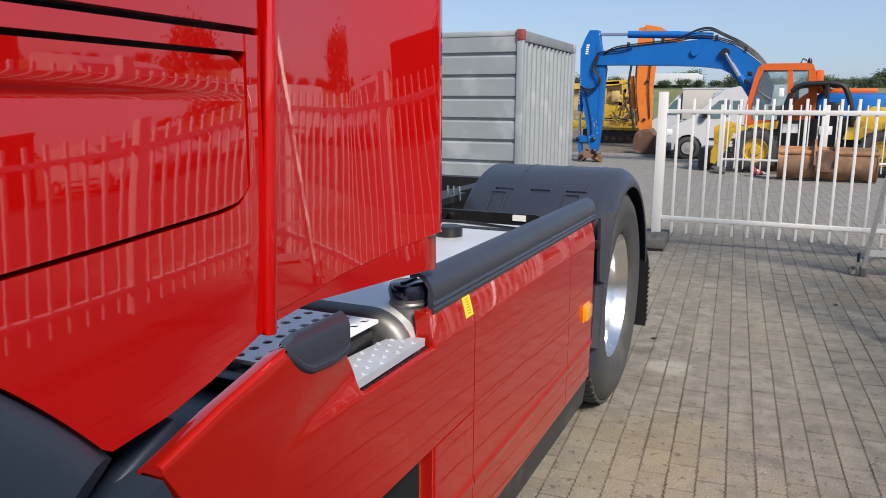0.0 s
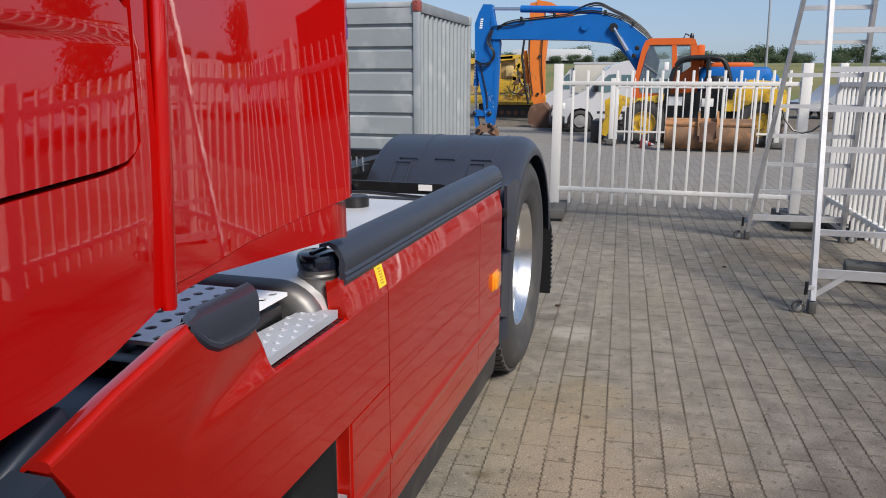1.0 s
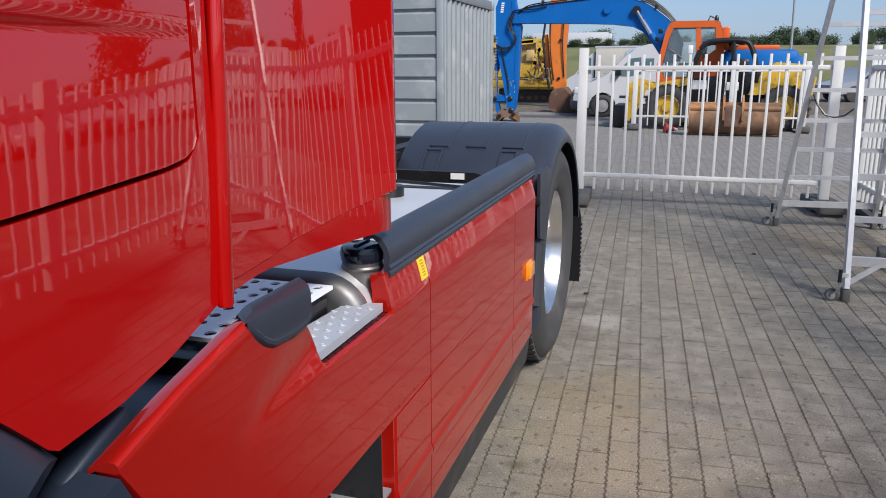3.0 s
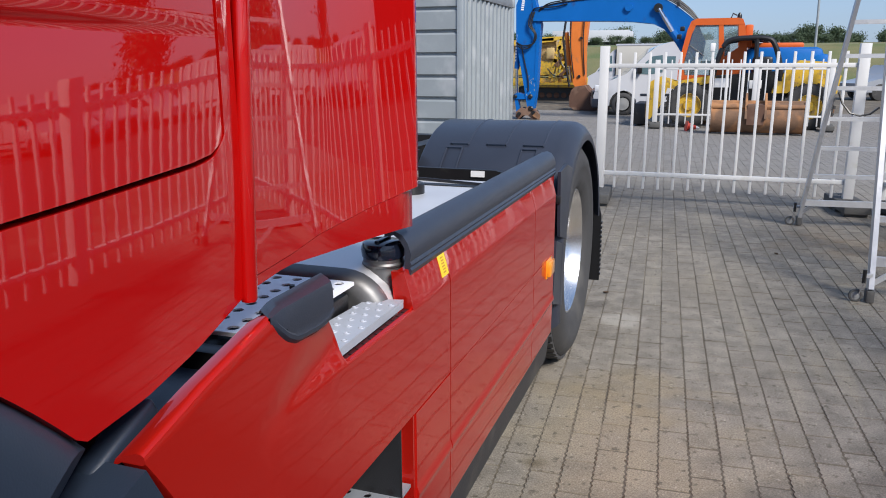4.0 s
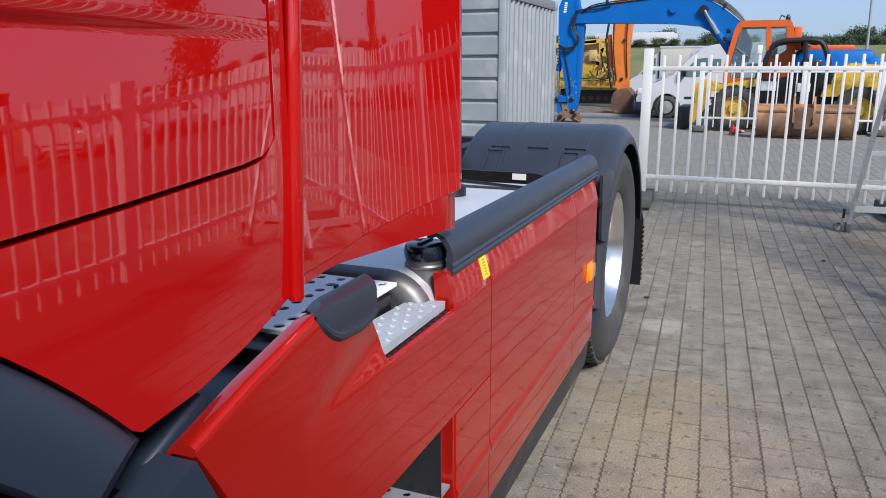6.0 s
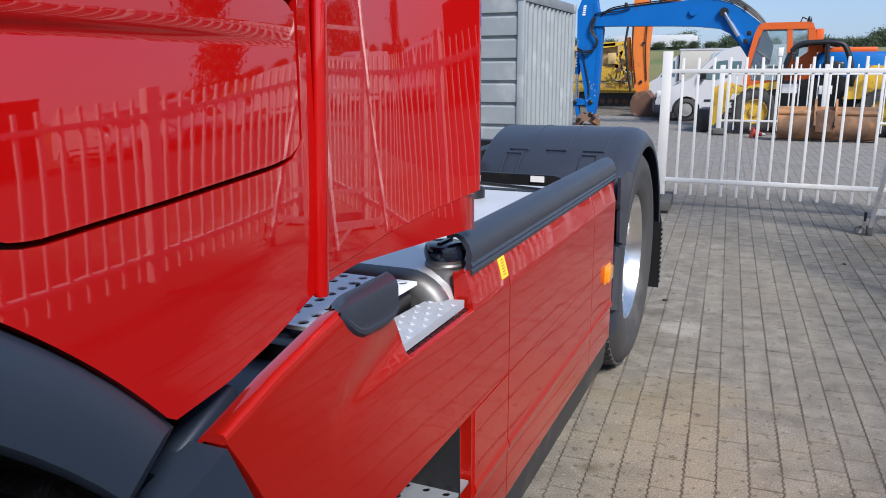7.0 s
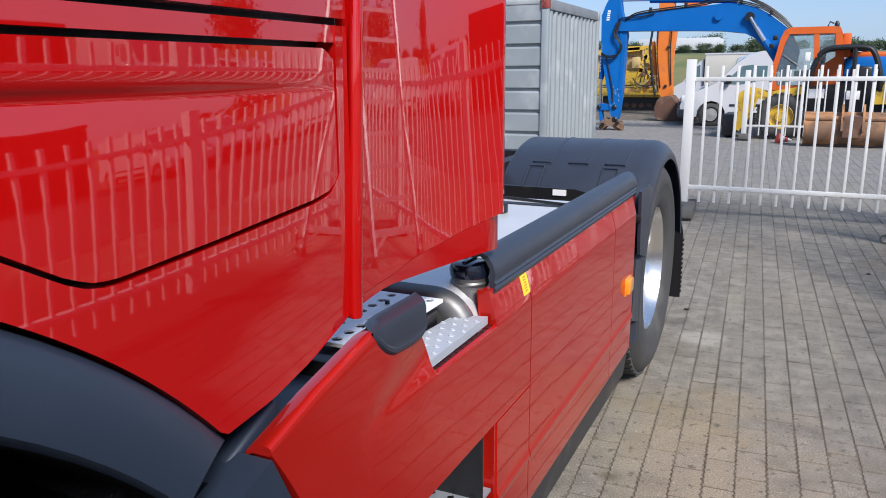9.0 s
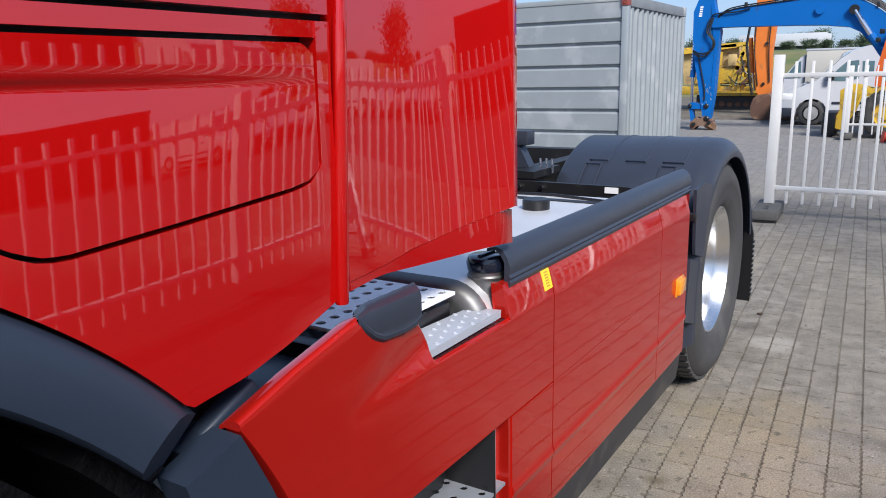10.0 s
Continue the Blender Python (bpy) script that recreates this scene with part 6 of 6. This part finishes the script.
SILVER = paint("silver_car_paint", (0.30, 0.32, 0.35))
silver = car("silver parked car beyond the fence", SILVER)
silver.matrix_basis = pose(7.6, 33.0, 0, 0, 0, 20)
copy_thing(silver, pose(9.6, 38.5, 0, 0, 0, 12))
car1 = car("white parked car across the dark strip", WHITE_BODY)
car1.matrix_basis = pose(9.77, 29.27, 0, 0, 0, 12)
# a row parked beyond the side fence, across the dark strip
for az, far, turn, kind in ((22.5, 26, 4, car1), (26.5, 24, 8, van), (30.5, 27, -5, car1), (34.5, 25, 6, car1), (38.2, 26, 10, car1), (41.5, 24, 12, van), (45.6, 22, 14, van), (62.0, 25, 20, car1), (68.0, 24, 80, van), (76.0, 23, 95, car1), (84.0, 22, 100, car1)):
    copy_thing(kind, pose(far * math.sin(radians(az)), 0.9 + far * math.cos(radians(az)), 0, 0, 0, turn))
dark_box = thing("dark_container", (17, 14.5, 0), "dark closed freight container across the yard", "container")
CONTAINER_DARK = material("dark_red_brown_sheet", (0.05, 0.022, 0.018), rough=0.6, vary=0.25, scale=3)
part("shell", boxed(15.0, 17.4, 7.0, 14.2, 0.0, 2.6, bevel=0.03), CONTAINER_DARK, dark_box)
for y in [7.3 + 0.6 * k for k in range(12)]:
    part("rib", boxed(14.96, 15.01, y, y + 0.25, 0.15, 2.45), CONTAINER_DARK, dark_box)
part("roof_rail", boxed(14.95, 15.05, 7.0, 14.2, 2.5, 2.62, bevel=0.01), CONTAINER_DARK, dark_box)
DARK_GROUND = material("dark_ground", (0.045, 0.045, 0.047), rough=0.9, vary=0.25, scale=2.5, bump=0.003, bump_scale=120, second=(0.065, 0.062, 0.058), second_at=0.6, second_scale=0.8)
# Added out of direct view to darken reflections; its real surface is unknown.
lane = part("road", boxed(5.6, 12.5, -40, 22, -0.05, 0.008), DARK_GROUND, smooth=0)
tagged(lane, "unseen dark ground strip beyond the side fence", "road", kind="structure")


# ---- grass bank, trees, lamp post ----
GRASS = material("dry_grass", (0.16, 0.15, 0.06), rough=0.95, vary=0.3, scale=0.4, bump=0.05, bump_scale=6, second=(0.10, 0.13, 0.04), second_at=0.52, second_scale=0.15)
LEAF = material("dark_leaves", (0.060, 0.090, 0.045), rough=0.8, vary=0.35, scale=0.6, each=0.35)
BARK = material("bark", (0.12, 0.09, 0.065), rough=0.9, vary=0.3)
bank = part("grass_bank", prismed([(44, -0.02), (52, 1.2), (60, 2.6), (70, 2.95), (400, 3.2), (400, -0.3), (44, -0.3)], "x", -320, 320), GRASS, smooth=0)
tagged(bank, "dry yellow-green grass bank behind the yard", "grass bank", kind="structure")


def tree(seed, height, spread_r, place):
    """Tapered trunk, limbs, and a crown of many small leaf clumps."""
    rng = random.Random(seed)
    th = thing("tree", place, "dark green broad-leaved tree behind the yard", "tree", "trees")
    px, py, pz = place
    trunk = tubed([(px, py, pz), (px + 0.05, py, pz + height * 0.3), (px - 0.05, py, pz + height * 0.75)], [height * 0.03, height * 0.022, height * 0.008], n=8)
    tips = []
    for k in range(9):
        a, h = rng.uniform(0, 6.28), rng.uniform(0.25, 0.8)
        r = spread_r * rng.uniform(0.4, 0.95) * (1.15 - h * 0.6)
        tip = (px + r * math.cos(a), py + r * math.sin(a), pz + height * min(0.95, h + 0.15))
        tube(trunk, [(px, py, pz + height * h * 0.8), tip], [height * 0.009, height * 0.003], n=5)
        tips.append(tip)
    part("trunk", trunk, BARK, th)
    tips.append((px, py, pz + height * 0.88))
    bm = bmesh.new()
    for tip in tips:
        for k in range(300):
            d = Vector((rng.gauss(0, 1), rng.gauss(0, 1), rng.gauss(0, 0.75))) * spread_r * 0.24
            c = Vector(tip) + d
            s = spread_r * rng.uniform(0.035, 0.075)
            u = Vector((rng.gauss(0, 1), rng.gauss(0, 1), rng.gauss(0, 1))).normalized()
            v = u.cross(Vector((rng.gauss(0, 1), rng.gauss(0, 1), rng.gauss(0, 1)))).normalized()
            vs = [bm.verts.new(c + u * s * i + v * s * j * 0.7) for i, j in ((-1, 0), (0, -1), (1, 0), (0, 1))]
            bm.faces.new(vs)
    part("crown", bm, LEAF, th, smooth=0)
    return th


trees = [tree(k, 4.6, 2.6, (0, 0, 0)) for k in range(3)]
rng = random.Random(5)
spots = [(x + rng.uniform(-1.5, 1.5), 150 + rng.uniform(-8, 12)) for x in (-47, -40, -33, -27, -21.5, -18, -15.5, -9, -6.5, -1, 5, 10, 15, 18, 20, 22, 25, 29, 32, 34, 39, 42, 46, 50, 55, 60, 66, 72, 80, 88, 94, 99, 106, 112, 117, 124, 130, 135, 143, 150, 157, 163, 171, 180)]
for k, (x, y) in enumerate(spots):
    s = rng.uniform(0.75, 1.1)
    m = pose(x, y, 2.95, 0, 0, rng.uniform(0, 360)) @ Matrix.Diagonal((s, s, s, 1))
    if k < 3:
        trees[k].matrix_basis = m
    else:
        copy_thing(trees[k % 3], Matrix.Translation((0, 0, 0)) @ m)
for k in range(44):
    s = rng.uniform(0.22, 0.38)
    m = pose(-27 + 1.8 * k + rng.uniform(-0.7, 0.7), 80 + rng.uniform(-4, 4), 2.93 - s * 0.8, 0, 0, rng.uniform(0, 360)) @ Matrix.Diagonal((s * 1.3, s * 1.3, s, 1))
    copy_thing(trees[k % 3], m)
for x, y, s in ((21.9, 34.4, 1.05), (14.3, 38.4, 1.0), (42, 14, 2.1), (38, 2, 1.9), (45, -9, 2.3), (40, -24, 1.8), (27, 62, 0.9)):
    copy_thing(trees[0], pose(x, y, 0, 0, 0, x * 7)).scale = (s * 0.8, s * 0.8, s)
lamp = thing("street_lamp", (5.2, 45, 0), "thin grey street lamp post", "street lamp")
part("pole", tubed([(5.25, 43.5, 0), (5.22, 43.5, 3), (5.1, 43.5, 8.0)], [0.07, 0.06, 0.04], n=10), ZINC, lamp)
part("lamp_head", boxed(4.7, 5.2, 43.4, 43.6, 7.98, 8.06, bevel=0.02), ZINC, lamp)


# ---- pavers ----
TOOTH = 0.212 / 6


def paver_mesh(name):
    """A toothed block, long side along y, with a chamfered top edge."""
    def outline(inset):
        w, half = PITCH_X / 2 - 0.0028 - inset, 0.1029 - inset
        ys = [-half] + [TOOTH * (k / 2 - 2.75) for k in range(12)] + [half]
        wave = [0.0] + [0.0030 * (1 if k % 2 else -1) for k in range(12)] + [0.0]
        return [(w + d, y) for y, d in zip(ys, wave)] + [(-w + d, y) for y, d in list(zip(ys, wave))[::-1]]
    low, top = outline(0.0), outline(0.0013)
    n = len(low)
    me = bpy.data.meshes.new(name)
    me.from_pydata([(x, y, -0.012) for x, y in low] + [(x, y, 0.0) for x, y in top], [], [[i, (i + 1) % n, n + (i + 1) % n, n + i] for i in range(n)] + [[n + i for i in range(n)]])
    me.materials.append(PAVER)
    me.shade_flat()
    return me


def plain_paver():
    """The same block for the far yard, without its teeth."""
    w, l = PITCH_X / 2 - 0.0016, 0.1049
    return np.array([(a * w, b * l, z) for z, w, l in ((-0.012, w, l), (0.0, w - 0.001, l - 0.001)) for a, b in ((-1, -1), (1, -1), (1, 1), (-1, 1))]), [(0, 1, 5, 4), (1, 2, 6, 5), (2, 3, 7, 6), (3, 0, 4, 7), (4, 5, 6, 7)]


PITCH_X, PITCH_Y = 0.1060, 0.212
TURN = math.atan(0.0563)
cs, sn = math.cos(TURN), math.sin(TURN)
block = paver_mesh("paver")
rng = random.Random(11)
toothed = (np.array([v.co[:] for v in block.vertices]), [tuple(p.vertices) for p in block.polygons])
plain = plain_paver()
near, fields = [], {"near": [], "far": []}
pavement = thing("pavement", (0.8, 4.0, 0), "grey interlocking concrete pavers with sandy joints", "pavement", kind="structure")
for i in range(-92, 110):
    for j in range(-28, 112):
        x, y = (i + 0.5) * PITCH_X + 0.5324, j * PITCH_Y + (i % 2) * 0.106
        wx, wy = cs * x - sn * y + 0.0625, sn * x + cs * y
        if wx > (11 if wy > 8.6 else 3.3) or wx < -9 or (wx < -0.7 and wy < 6.5):
            continue
        dz, tilt = rng.uniform(-0.0012, 0.0012), rng.uniform(-0.007, 0.007)
        wx, wy = wx + rng.uniform(-0.0012, 0.0012), wy + rng.uniform(-0.0022, 0.0022)
        if 0.0 < wx < 1.45 and 2.45 < wy < 9.0 and len(near) < 300:
            near.append((wx, wy, dz, tilt))
            continue
        close = wy < 9 and -0.7 < wx < 3.2 and wy > 0.8
        c = (toothed if close else plain)[0].copy()
        c[:, 2] += dz + tilt * c[:, 0]
        fields["near" if close else "far"].append(np.stack([cs * c[:, 0] - sn * c[:, 1] + wx, sn * c[:, 0] + cs * c[:, 1] + wy, c[:, 2]], 1))


def paver_field(blocks, faces, count):
    n, k = len(blocks), len(blocks[0])
    verts = np.concatenate(blocks)
    off = (np.arange(n) * k)[:, None, None]
    quads = np.array([f for f in faces if len(f) == 4])
    tops = np.array([f for f in faces if len(f) > 4]) if count > 4 else np.zeros((0, 4), int)
    ql, tl = (quads[None] + off).reshape(-1), (tops[None] + off).reshape(-1)
    me = bpy.data.meshes.new("paver_field")
    me.vertices.add(len(verts))
    me.vertices.foreach_set("co", verts.astype(np.float32).ravel())
    me.loops.add(len(ql) + len(tl))
    me.loops.foreach_set("vertex_index", np.concatenate([ql, tl]).astype(np.int32))
    me.polygons.add(n * (len(quads) + len(tops)))
    starts = np.concatenate([np.arange(n * len(quads)) * 4, len(ql) + np.arange(n * len(tops)) * count])
    me.polygons.foreach_set("loop_start", starts.astype(np.int32))
    me.update(calc_edges=True)
    me.shade_flat()
    me.materials.append(PAVER)
    field = new("paver_field", me)
    field.parent = pavement
    field.matrix_parent_inverse = pavement.matrix_basis.inverted()
    tagged(field, kind="stuff")


paver_field(fields["near"], toothed[1], len(toothed[1][-1]))
paver_field(fields["far"], plain[1], 4)
for wx, wy, dz, tilt in near:
    q = new("paver", block)
    q.parent = pavement
    q.matrix_parent_inverse = pavement.matrix_basis.inverted()
    q.matrix_basis = pose(wx, wy, dz, 0, math.degrees(-tilt), math.degrees(TURN))
